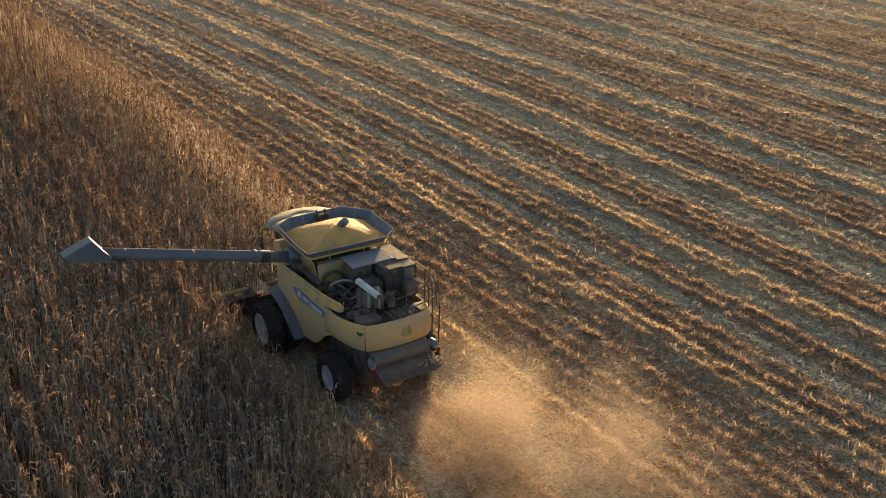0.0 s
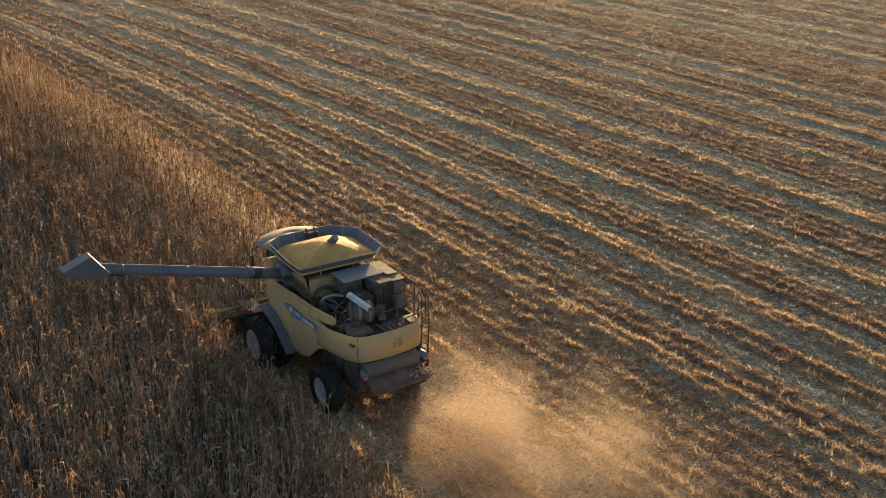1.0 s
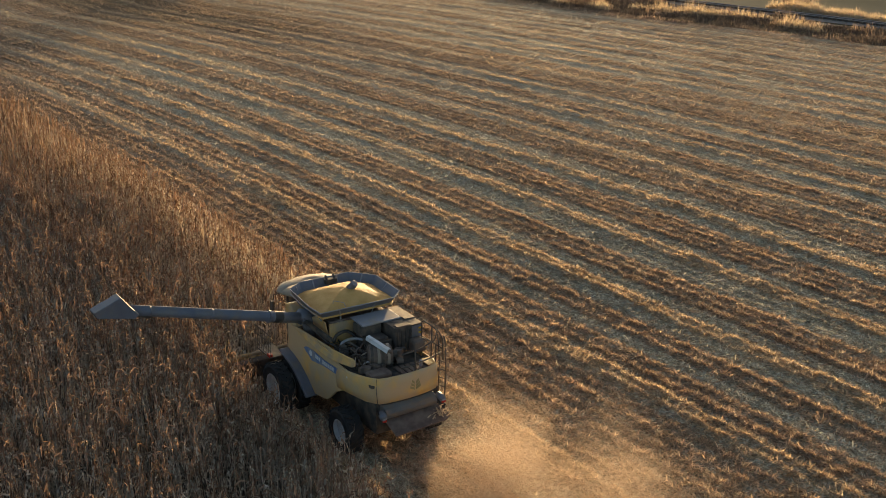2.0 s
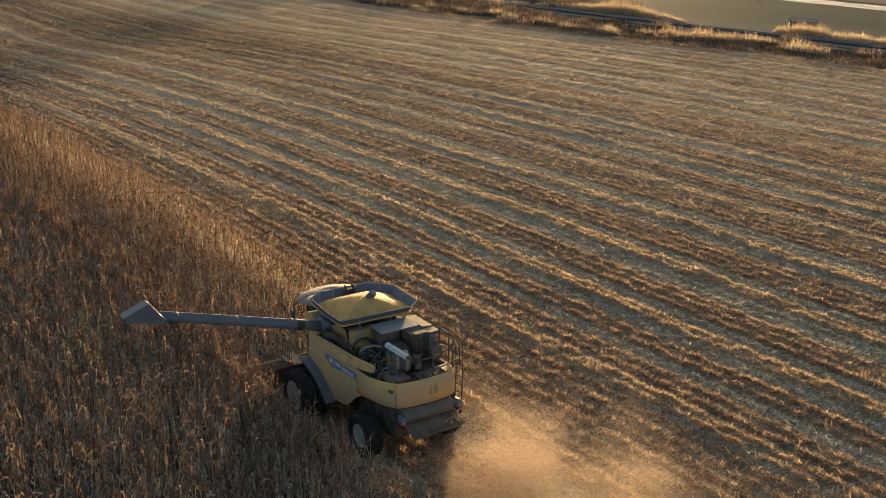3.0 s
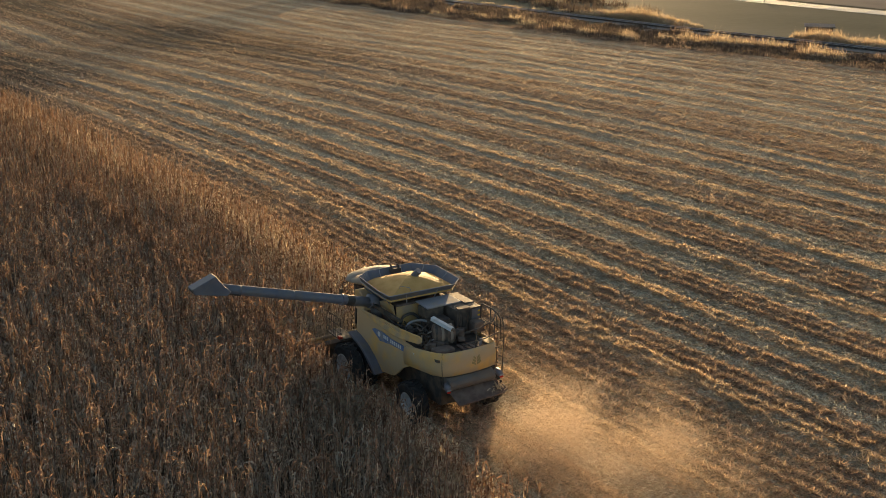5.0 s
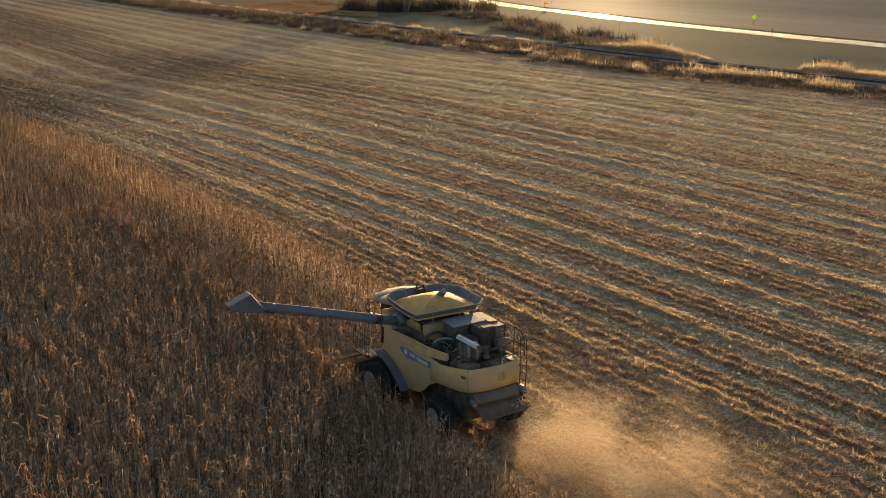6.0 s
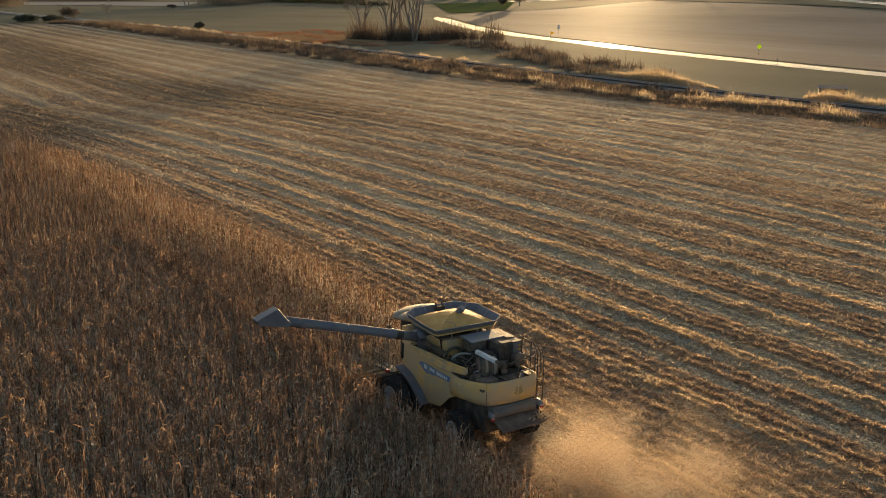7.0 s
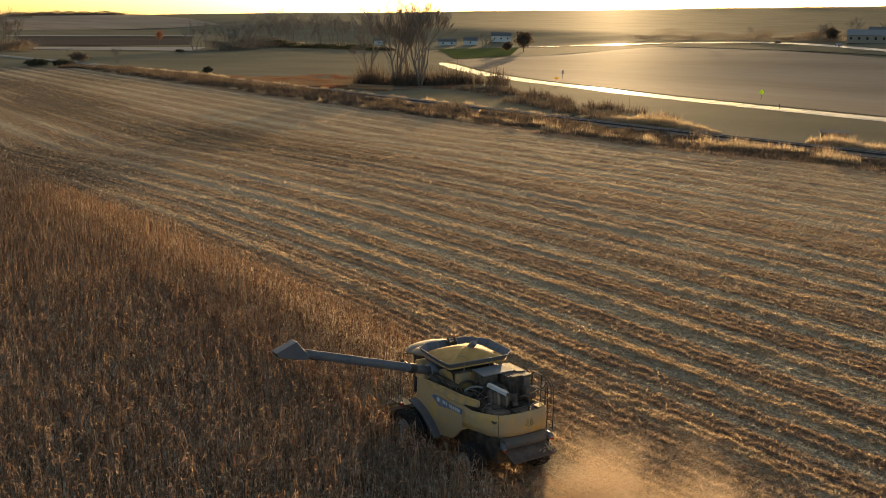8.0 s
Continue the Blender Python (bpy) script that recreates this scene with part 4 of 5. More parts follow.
    solid("spout_lip", Shape().tube([(-7.2, 2.44, 5.12), (-6.75, 2.47, 4.96)], 0.04, 6), DARK, tube)
    # elbow housing at the tank's flank
    solid("auger_elbow", Shape().tube([(-1.0, 3.3, 2.7), (-1.10, 3.28, 3.15), (-1.18, 3.22, 3.45), (-1.55, 3.17, 3.62)], [0.27, 0.27, 0.26, 0.21], 18), GREY, top, "grey auger elbow", smooth=True)
    solid("auger_rest", Shape().box((-1.38, 2.2, 3.38), (0.1, 1.9, 0.12)).tube([(-1.45, 3.1, 3.45), (-1.3, 1.7, 3.1), (-1.2, 1.3, 3.1)], 0.03, 6), DARK, top)

    # engine bay
    solid("engine_deck", Shape().box((0, 0.35, 2.62), (2.5, 2.9, 0.08)), DARK, top, "dark engine deck")
    solid("tank_rear_plate", Shape().prism([(-1.1, 2.7), (1.2, 2.7), (1.2, 3.6), (-1.1, 3.62)], lambda p, d: (p[0], d, p[1]), 1.86, 1.92), YELLOW_DUSTY, top)
    solid("deck_cover", Shape().box((0.38, 1.42, 3.70), (1.45, 0.84, 0.05), Matrix.Rotation(0.03, 3, "X")), PALE, top, "dusty pale deck cover plate", bevel=0.012)
    solid("deck_cover", Shape().box((1.34, 1.40, 3.66), (0.42, 1.15, 0.06), Matrix.Rotation(0.06, 3, "Y")), RUST, top, "dust-browned side cover plate", bevel=0.012)
    solid("cover_skirt", Shape().box((-0.02, 1.30, 3.50), (0.75, 0.55, 0.34)), DARK, top, bevel=0.02)
    rad = solid("cooling_box", Shape().box((1.0, 1.02, 3.17), (1.04, 1.35, 0.98)), GRIME, top, "dusty brown radiator housing", bevel=0.02)
    for i in range(4):
        solid("fin", Shape().box((0.58 + 0.15 * i, 0.33, 3.25), (0.03, 0.03, 0.6)), DARK, rad)
    solid("hatch", Shape().box((1.28, 0.335, 3.40), (0.36, 0.03, 0.42)), GREY, rad, "grey hatch", bevel=0.01)
    for z in (3.35, 3.52):
        solid("label_plate", Shape().box((1.40, 0.315, z), (0.09, 0.01, 0.06)), SIGN_YELLOW, rad, "small yellow notice")
    solid("housing_lid", Shape().box((0.80, 0.45, 3.69), (0.5, 0.24, 0.04)), RUST, rad, "brown lid", bevel=0.01)
    solid("fan_case", Shape().box((1.18, 0.08, 3.06), (0.50, 0.42, 0.44)), RUST, top, "dusty rounded fan case", bevel=0.10)
    solid("engine_block", Shape().box((0.1, 1.05, 2.95), (0.75, 1.1, 0.6)).box((0.1, 1.0, 3.28), (0.5, 0.9, 0.14)), GRIME, top, "dust-caked engine block", bevel=0.03)
    dd = Vector((0.92, -0.38, 0.0)).normalized()
    dc = Vector((-0.28, 0.06, 3.06))
    dr0, dr1 = dc - dd * 0.40, dc + dd * 0.40
    drum = solid("exhaust_drum", Shape().tube([dr0, dr0 + dd * 0.05, dr1 - dd * 0.08, dr1], [0.22, 0.34, 0.34, 0.22], 26), RUST, top, "rusty ribbed exhaust drum", smooth=False)
    for f, m in ((0.15, DARK), (0.42, TAN), (0.58, DARK), (0.82, TAN)):
        p = dr0.lerp(dr1, f)
        solid("band", Shape().tube([p - dd * 0.045, p + dd * 0.045], 0.355, 26), m, drum)
    solid("drum_hub", Shape().tube([dr1, dr1 + dd * 0.16], [0.13, 0.10], 14), DARK, drum)
    # exhaust heat shield above the drum
    s = Shape()
    e0, e1 = Vector((-0.42, 0.56, 3.56)), Vector((-0.34, -0.62, 3.52))
    sd = Vector((1, 0.15, 0.2)).normalized() * 0.10
    s.sheet([[e0 - sd - Vector((0, 0, 0.10)), e0 - sd * 0.6, e0 + sd * 0.6, e0 + sd - Vector((0, 0, 0.10))], [e1 - sd - Vector((0, 0, 0.10)), e1 - sd * 0.6, e1 + sd * 0.6, e1 + sd - Vector((0, 0, 0.10))]])
    solid("heat_shield", s, RIM, top, "pale bright exhaust shield", thick=0.012)
    solid("exhaust_pipe", Shape().tube([(-0.3, 0.3, 3.3), (-0.42, 0.5, 3.42), (-0.40, 0.3, 3.48), (-0.33, -0.58, 3.45), (-0.30, -0.68, 3.44)], 0.06, 10), RUST, top, "rusty exhaust pipe", smooth=True)
    hoses = [
        [(-0.95, 1.5, 2.7), (-0.9, 1.4, 3.1), (-0.5, 1.3, 3.2), (-0.1, 1.1, 3.1)], [(-0.7, 1.7, 2.8), (-0.75, 1.2, 3.15), (-0.6, 0.7, 3.05), (-0.5, 0.5, 2.8)],
        [(-1.1, 0.8, 2.7), (-0.95, 0.6, 3.0), (-0.7, 0.5, 2.95), (-0.55, 0.3, 2.7)], [(-0.9, 0.2, 2.66), (-0.8, 0.0, 2.95), (-0.62, -0.1, 2.9), (-0.6, -0.3, 2.66)],
        [(0.2, 0.3, 2.7), (0.3, 0.1, 3.05), (0.6, 0.0, 3.1), (0.8, 0.2, 2.9)], [(-0.2, 1.6, 3.0), (-0.5, 1.75, 3.3), (-0.9, 1.75, 3.25), (-1.0, 1.8, 3.0)]]
    for i, h in enumerate(hoses):
        fine = []
        for j in range(len(h) - 1):
            for k in range(4):
                p0, p1, p2, p3 = (Vector(h[max(0, min(len(h) - 1, j + q))]) for q in (-1, 0, 1, 2))
                t = k / 4
                fine.append(0.5 * ((2 * p1) + (p2 - p0) * t + (2 * p0 - 5 * p1 + 4 * p2 - p3) * t * t + (3 * p1 - p0 - 3 * p2 + p3) * t ** 3))
        fine.append(Vector(h[-1]))
        solid("hose", Shape().tube(fine, (0.05, 0.035, 0.03, 0.028, 0.04, 0.055)[i], 8), PALE if i in (0, 3) else DARK, top, "dusty hose", smooth=True)
    r = random.Random(4)
    for i in range(30):
        x, y = r.uniform(-1.1, 0.35), r.uniform(-0.35, 1.7)
        solid("fitting", Shape().box((x, y, 2.72 + r.uniform(0, 0.12)), (r.uniform(0.08, 0.3), r.uniform(0.08, 0.3), r.uniform(0.1, 0.3)), Matrix.Rotation(r.uniform(0, 1.5), 3, "Z")), r.choice((DARK, RUST, GRIME, GRIME)), top, bevel=0.01)
    for i in range(30):
        x, y = r.uniform(-1.12, 0.0), r.uniform(-0.2, 1.75)
        th = r.uniform(0, 6.28)
        path = [Vector((x, y, 2.7))]
        for j in range(5):
            th += r.uniform(-1.0, 1.0)
            q = path[-1] + Vector((math.cos(th) * 0.13, math.sin(th) * 0.15, r.uniform(-0.05, 0.2)))
            path.append(Vector((max(-1.15, min(0.1, q.x)), max(0.0, min(1.8, q.y)), max(2.7, min(3.3, q.z)))))
        solid("pipe", Shape().tube(path, r.choice((0.016, 0.022, 0.03)), 7), r.choice((DARK, GRIME, RUST, TAN)), top, smooth=True)
    for i in range(5):
        c = Vector((r.uniform(-1.0, -0.45), r.uniform(0.4, 1.6), r.uniform(2.85, 3.1)))
        d = Vector((r.uniform(-1, 1), r.uniform(-1, 1), 0.2)).normalized() * 0.12
        solid("pulley", Shape().tube([c - d * 0.3, c + d * 0.3], r.uniform(0.08, 0.15), 14), r.choice((DARK, RUST)), top, bevel=0.008)
    for k in range(7):
        solid("frame_bar", Shape().tube([(-1.15, 1.75 - k * 0.12, 2.98), (-0.62, 1.75 - k * 0.12, 3.0)], 0.012, 5), DARK, top)
    solid("battery_box", Shape().box((-0.72, -0.62, 2.76), (0.75, 0.5, 0.22)), RUST, top, "dusty brown cover on the deck", bevel=0.09)
    solid("air_intake", Shape().tube([(0.40, 0.0, 2.68), (0.40, 0.0, 3.12)], 0.15, 14), RUST, top, "dusty round intake", bevel=0.02)
    solid("filler_cap", Shape().tube([(0.78, -0.72, 2.68), (0.78, -0.72, 2.92)], 0.055, 12), PALE, top, "pale filler neck", bevel=0.01)
    for k in range(6):
        solid("deck_board", Shape().box((0.05 + 0.2 * k, -0.72, 2.70), (0.15, 0.75, 0.04)), RUST, top)
    solid("step_plate", Shape().box((1.08, -0.72, 2.80), (0.35, 0.5, 0.03)), YELLOW_DUSTY, top, "yellow step plate", bevel=0.005)

    # guard rails and rear ladder
    def rail(pts, r=0.022):
        solid("guard_rail", Shape().tube(pts, r, 7), DARK, top, "dark guard rail", smooth=True)
    rail([(1.35, 0.12, 2.7), (1.35, 0.11, 3.80), (1.35, 0.0, 3.88), (1.36, -0.55, 3.86), (1.38, -0.85, 3.78), (1.40, -1.02, 3.6), (1.40, -1.06, 2.9)])
    rail([(1.35, 0.10, 3.3), (1.37, -0.5, 3.3), (1.40, -1.04, 3.28)])
    rail([(1.38, -0.75, 3.84), (1.1, -1.0, 3.62), (0.5, -1.05, 3.48), (-0.1, -1.0, 3.42)])
    rail([(1.38, -0.98, 3.15), (0.9, -1.08, 3.10), (0.3, -1.08, 3.02), (-0.15, -1.05, 2.98)])
    rail([(0.35, -1.06, 2.7), (0.35, -1.06, 3.46)])
    rail([(1.37, -0.42, 2.7), (1.37, -0.45, 3.86)])
    rail([(1.15, -1.0, 2.8), (1.15, -1.02, 3.62)])
    for x, y in ((1.36, -0.86), (1.44, -1.12)):
        rail([(x, y, 1.62), (x + 0.02, y - 0.02, 2.7), (x, y, 3.5), (x - 0.02, y + 0.06, 3.72)], 0.024)
    for z in (1.66, 1.95, 2.24, 2.53, 2.82, 3.1, 3.38):
        solid("ladder_rung", Shape().tube([(1.36, -0.86, z), (1.44, -1.12, z)], 0.018, 6), DARK, top)

    # straw chopper and spreader
    s = Shape().prism([(-0.95, 2.02), (-1.30, 2.00), (-1.46, 1.93), (-1.53, 1.80), (-1.50, 1.66), (-1.35, 1.56), (-0.95, 1.50)], lambda p, d: (d, p[0], p[1]), -0.98, 0.90)
    chop = solid("straw_chopper", s, CHOPPER, top, "dusty brown-grey straw chopper hood", bevel=0.03)
    s = Shape()
    s.add([(-0.98, -1.35, 1.60), (1.02, -1.35, 1.60), (1.18, -1.85, 1.36), (0.95, -1.95, 1.30), (-0.90, -1.95, 1.26),
           (-0.98, -1.35, 1.56), (1.02, -1.35, 1.56), (1.18, -1.85, 1.32), (0.95, -1.95, 1.26), (-0.90, -1.95, 1.22)],
          [(0, 1, 2, 3, 4), (9, 8, 7, 6, 5), (0, 5, 6, 1), (1, 6, 7, 2), (2, 7, 8, 3), (3, 8, 9, 4), (4, 9, 5, 0)])
    tail = solid("spreader_board", s, RUST, top, "dusty dark spreader tailboard", bevel=0.008)
    for i in range(6):
        x = -0.82 + 0.34 * i
        solid("vane", Shape().prism([(-1.38, 1.54), (-1.92, 1.24), (-1.90, 1.14), (-1.38, 1.36)], lambda p, d: (x + d, p[0], p[1]), -0.01, 0.01), DARK, tail)
    for sd, z in ((-1, 1.70), (1, 1.78)):
        lamp = solid("tail_lamp", Shape().tube([(sd * 1.02, -1.30, z + 0.14), (sd * 1.08, -1.48, z + 0.06), (sd * 1.09, -1.56, z)], [0.09, 0.12, 0.10], 14), GREY, top, "grey tail lamp housing", smooth=True)
        solid("lens", Shape().box((sd * 1.09, -1.59, z + 0.02), (0.15, 0.04, 0.06)), PALE, lamp, "pale lens", bevel=0.01)
        solid("lens", Shape().box((sd * 1.09, -1.59, z - 0.05), (0.15, 0.04, 0.06)), RED, lamp, "red lens", bevel=0.01)
    g = random.Random(9)
    for i in range(26):
        x, y = 0.65 + g.gauss(0.2, 0.17), -1.72 + g.gauss(0, 0.1)
        a = g.uniform(0, 3.1)
        c = Vector((x, y, 1.60 - (-1.35 - y) * 0.52 + g.uniform(0.01, 0.06)))
        d = Vector((math.cos(a), math.sin(a), g.uniform(-0.3, 0.4))) * 0.11
        n = Vector((-math.sin(a), math.cos(a), 0.2)) * 0.022
        solid("husk", Shape().add([c - d - n, c - d + n, c + d * 0.2 + n + Vector((0, 0, 0.03)), c + d, c + d * 0.2 - n + Vector((0, 0, 0.03))], [(0, 1, 2, 4), (2, 3, 4)]), STRAW, tail)

    # access platform, red marker and feeder
    s = Shape().box((-1.92, 4.72, 1.78), (0.58, 1.15, 0.05))
    plat = solid("platform", s, GRIME, top, "dusty dark tread-plate access platform", bevel=0.01)
    for k in range(9):
        y = 4.15 + k * 0.15
        solid("mesh_bar", Shape().tube([(-2.2, y, 1.82), (-2.2, y, 2.62)], 0.010, 5), DARK, plat)
    for z in (2.05, 2.33, 2.62):
        solid("mesh_bar", Shape().tube([(-2.2, 4.1, z), (-2.2, 5.4, z)], 0.016, 5), DARK, plat)
    solid("marker_lamp", Shape().box((-2.16, 4.30, 1.84), (0.12, 0.2, 0.11)), RED, top, "red marker lamp", bevel=0.01)
    solid("feeder_house", Shape().prism([(4.4, 0.9), (4.4, 1.9), (6.2, 1.2), (6.2, 0.5)], lambda p, d: (d, p[0], p[1]), -0.7, 0.7), YELLOW_DUSTY, top, bevel=0.03)
    top.matrix_world = pose(0, 0, 0, 0, 0, -1.2)
    return top


build_combine()


def build_header():
    head = new("maize_header")
    tagged(head, "yellow eight-row maize header pushed into the standing crop", "harvester header")
    solid("trough", Shape().prism([(5.95, 0.30), (5.95, 0.92), (6.25, 0.95), (6.6, 0.65), (6.7, 0.30)], lambda p, d: (d, p[0], p[1]), -2.9, 2.9), GRIME, head, bevel=0.03)
    solid("top_bar", Shape().tube([(-3.0, 6.05, 1.20), (3.0, 6.05, 1.20)], 0.07, 10), YELLOW_DUSTY, head)
    for i in range(9):
        x = (i - 4) * ROW
        s = Shape()
        s.sheet([[(x - 0.24, 6.6, 0.35), (x - 0.2, 6.6, 0.72), (x, 6.6, 0.85), (x + 0.2, 6.6, 0.72), (x + 0.24, 6.6, 0.35)],
                 [(x - 0.2, 7.4, 0.25), (x - 0.17, 7.4, 0.5), (x, 7.4, 0.6), (x + 0.17, 7.4, 0.5), (x + 0.2, 7.4, 0.25)],
                 [(x - 0.03, 8.4, 0.1), (x - 0.02, 8.4, 0.14), (x, 8.4, 0.16), (x + 0.02, 8.4, 0.14), (x + 0.03, 8.4, 0.1)]])
        solid("snout", s, YELLOW_DUSTY, head, "dusty yellow row divider", smooth=True, thick=0.02)
    for sd in (-1, 1):
        solid("end_shield", Shape().prism([(5.95, 0.3), (5.95, 1.0), (6.5, 1.0), (7.5, 0.6), (8.5, 0.15)], lambda p, d: (sd * (3.12 + d), p[0], p[1]), 0.0, 0.05), YELLOW_DUSTY, head, bevel=0.01)
    return head


build_header()


# ---------------------------------------------------------------- margins, trees and distance
def tufts(name, spots, per, height, material, label, category="reeds", width=0.05, lean=0.35, fine=2):
    """Masses of thin upright blades round spots (x, y, rx, ry, scale)."""
    out = []
    for x, y, rx, ry, sc in spots:
        n = int(per * rx * ry)
        r, th = np.sqrt(RNG.random(n)), RNG.uniform(0, 2 * np.pi, n)
        px, py = x + rx * r * np.cos(th), y + ry * r * np.sin(th)
        lump = 0.72 + 0.28 * np.sin(px * 1.3 + x) * np.sin(py * 0.9 + y) + RNG.normal(0, 0.12, n)
        h = height * sc * np.clip(lump, 0.25, 1.5) * (1 - 0.55 * r ** 3)
        z = np.maximum(land_height(px, py) + 0.1, 0.0)
        out.append(strips(np.stack([px, py, z], -1), RNG.uniform(0, 2 * np.pi, n), RNG.uniform(1.3, 2.7, n), h * 0.48, width * RNG.uniform(0.6, 1.6, n), RNG.uniform(0.2, 1.3, n), RNG.uniform(-1, 1, n), fine))
    v, q = joined(out)
    return tagged(new(name, fast_mesh(name, v, q, material)), label, category, kind="stuff")


r = random.Random(11)
gold = [(112.5 + 0.02 * (y - 96), y, r.uniform(1.4, 2.2), r.uniform(2.4, 4.0), sc) for y, sc in ((96, 0.45), (99, 0.7), (102.5, 1.0), (106, 1.15), (109, 1.1), (112, 0.9), (115, 0.8), (118, 0.6), (121, 0.5), (127, 0.3))]
gold += [(113.5, y, r.uniform(1.4, 2.0), r.uniform(2.4, 3.6), sc) for y, sc in ((73.5, 0.75), (71, 1.0), (68.5, 0.9), (66, 0.6), (63, 0.75), (60, 0.6), (56, 0.7))]
near_gold = [(97, 80.5, 1.2, 2.6, 0.9), (95.5, 84, 1.0, 2.0, 0.6), (98.5, 76.5, 1.5, 3, 0.95), (100, 73.5, 1.3, 2.4, 0.8), (101.5, 70, 1.2, 3, 0.6), (103, 67.5, 1.2, 2, 0.45), (99, 60.5, 1.3, 2.6, 0.8), (98.5, 57, 1.2, 2, 0.55), (94, 90, 1.0, 2.2, 0.5),
             (91, 88, 1.2, 2.5, 0.7), (90, 95, 1.2, 2.5, 0.6), (92, 103, 1.2, 2.5, 0.8), (91, 111, 1.2, 2.5, 0.7), (94, 118, 1.2, 3, 0.7), (92, 126, 1.2, 2.5, 0.6)]
for y in np.arange(132, 372, 8.0):
    near_gold.append((float(on_line(FIELD_EDGE, y)) + r.uniform(0.5, 3.5), y + r.uniform(-3, 3), 1.0, r.uniform(1.2, 3.2), r.uniform(0.22, 0.5)))
    near_gold.append((float(on_line(RAIL_LINE, y)) + r.uniform(3.0, 6.0), y + r.uniform(-3, 3), 1.2, r.uniform(1.6, 4), r.uniform(0.25, 0.5)))
    near_gold.append((float(on_line(RAIL_LINE, y)) - r.uniform(3.0, 6.0), y + r.uniform(-3, 3), 1.1, r.uniform(1.4, 3), r.uniform(0.25, 0.5)))
tufts("reed_stand", gold, 560, 2.4, REED, "tall sunlit dry golden reeds beside the railway", width=0.055, fine=1)
tufts("reed_stand", near_gold, 140, 2.5, REED, "low dry golden reeds along the ditch", width=0.06, fine=1)
belt = []
for y in np.arange(40, 380, 2.2):
    lo, hi = float(on_line(FIELD_EDGE, y)) + 1.2, float(on_line(RAIL_LINE, y)) - 3.0
    for k in range(3):
        f = r.uniform(0.0, 1.0)
        belt.append((lo + (hi - lo) * f, y + r.uniform(-2, 2), r.uniform(1.6, 3.4), r.uniform(2, 4.0), r.uniform(0.45, 0.95) * (0.45 if y < 90 else 0.75 if y < 140 else 1.0 if y < 220 else 1.25)))
tufts("brush_belt", belt, 38, 2.2, BRUSH, "brown tangled brush in the ditch along the field", "brush", width=0.15, fine=1)
tufts("brush_belt", [(b[0] + r.uniform(-2, 2), b[1], 1.4, 1.8, r.uniform(0.5, 1.1)) for b in belt[::6]], 34, 2.2, STUBBLE, "tan dead weeds among the ditch brush", "brush", width=0.08, fine=1)
fringe = [(float(on_line(FIELD_EDGE, y)) + r.uniform(-0.6, 1.2), y, r.uniform(0.8, 1.8), r.uniform(2, 4), r.uniform(0.5, 1.2) * (0.6 if y > 130 else 1.0)) for y in np.arange(38, 378, 3.0)]
tufts("fringe_grass", fringe, 60, 0.75, STUBBLE, "dry tan grass fringe along the field edge", "grass", width=0.07, fine=1)
meadow = [(r.uniform(104, 150), r.uniform(215, 300), r.uniform(1.5, 4), r.uniform(2, 5), r.uniform(0.3, 0.9)) for k in range(70)]
tufts("meadow_grass", meadow, 26, 1.1, RUSSET, "russet tufts of dry meadow grass", "grass", width=0.09, fine=1)
thicket = [(112 + 0.28 * (y - 118) + r.uniform(0, 14), y, r.uniform(2.5, 5), r.uniform(2.5, 5), r.uniform(0.5, 1.1)) for y in np.arange(120, 215, 3.2)]
tufts("brush_belt", thicket, 16, 3.4, BRUSH, "brown leafless thicket past the railway", "brush", width=0.14, fine=1)
scrub = [(130 + 3.2 * k + r.uniform(-2, 2), 240 - 0.6 * k + r.uniform(-6, 8), r.uniform(3, 5), r.uniform(3, 5), r.uniform(0.6, 1.1)) for k in range(12)]
tufts("brush_belt", scrub, 30, 9, BRUSH, "tangled brown scrub under the bare trees", "brush", width=0.10, fine=2)


def bare_tree(name, height, stems, seed, spread=0.4, label="", depth=5, twig=0.02, material=None, girth=0.02):
    """A leafless tree: tapered trunk and limbs, and a crown of fine twigs."""
    r = random.Random(seed)
    top = new(name)
    wood, crown = Shape(), Shape()

    def grow(p, d, length, radius, level):
        q = p + d * length
        mid = p + d * length * 0.5 + Vector((r.uniform(-1, 1), r.uniform(-1, 1), 0)) * length * 0.05
        if level < 2:
            wood.tube([p, mid, q], [radius, radius * 0.8, radius * 0.6], 6, cap=False)
        else:
            crown.tube([p, q], [radius, radius * 0.55], 3, cap=False)
        if level >= depth:
            return
        n = 2 + (r.random() < 0.5) + (level > 2)
        for i in range(n):
            start = p.lerp(q, r.uniform(0.45, 1.0)) if i else q
            nd = (d + Vector((r.gauss(0, spread), r.gauss(0, spread), r.gauss(0.12, spread * 0.5)))).normalized()
            grow(start, nd, length * r.uniform(0.55, 0.85), max(radius * (0.62 if i == 0 else 0.4), twig), level + 1)

    for i in range(stems):
        th = 2 * math.pi * i / max(1, stems) + r.uniform(-0.5, 0.5)
        out = Vector((math.cos(th), math.sin(th), 0))
        k = 0.0 if stems == 1 else r.uniform(0.1, 0.32)
        grow(out * (0.5 if stems > 1 else 0) + Vector((0, 0, -0.3)), (Vector((0, 0, 1)) + out * k).normalized(), height * r.uniform(0.26, 0.32), height * girth, 0)
    zs = max(p[2] for p in crown.v)
    k = height / zs
    wood.v = [(x * k, y * k, z * k) for x, y, z in wood.v]
    crown.v = [(x * k, y * k, z * k) for x, y, z in crown.v]
    part_w = new("trunk", mesh_of("trunk", wood.v, wood.f, BARK))
    part_c = new("crown", mesh_of("crown", crown.v, crown.f, material or BARK))
    part_w.parent = part_c.parent = top
    tagged(part_c, "fine leafless twigs")
    return tagged(top, label, "tree")


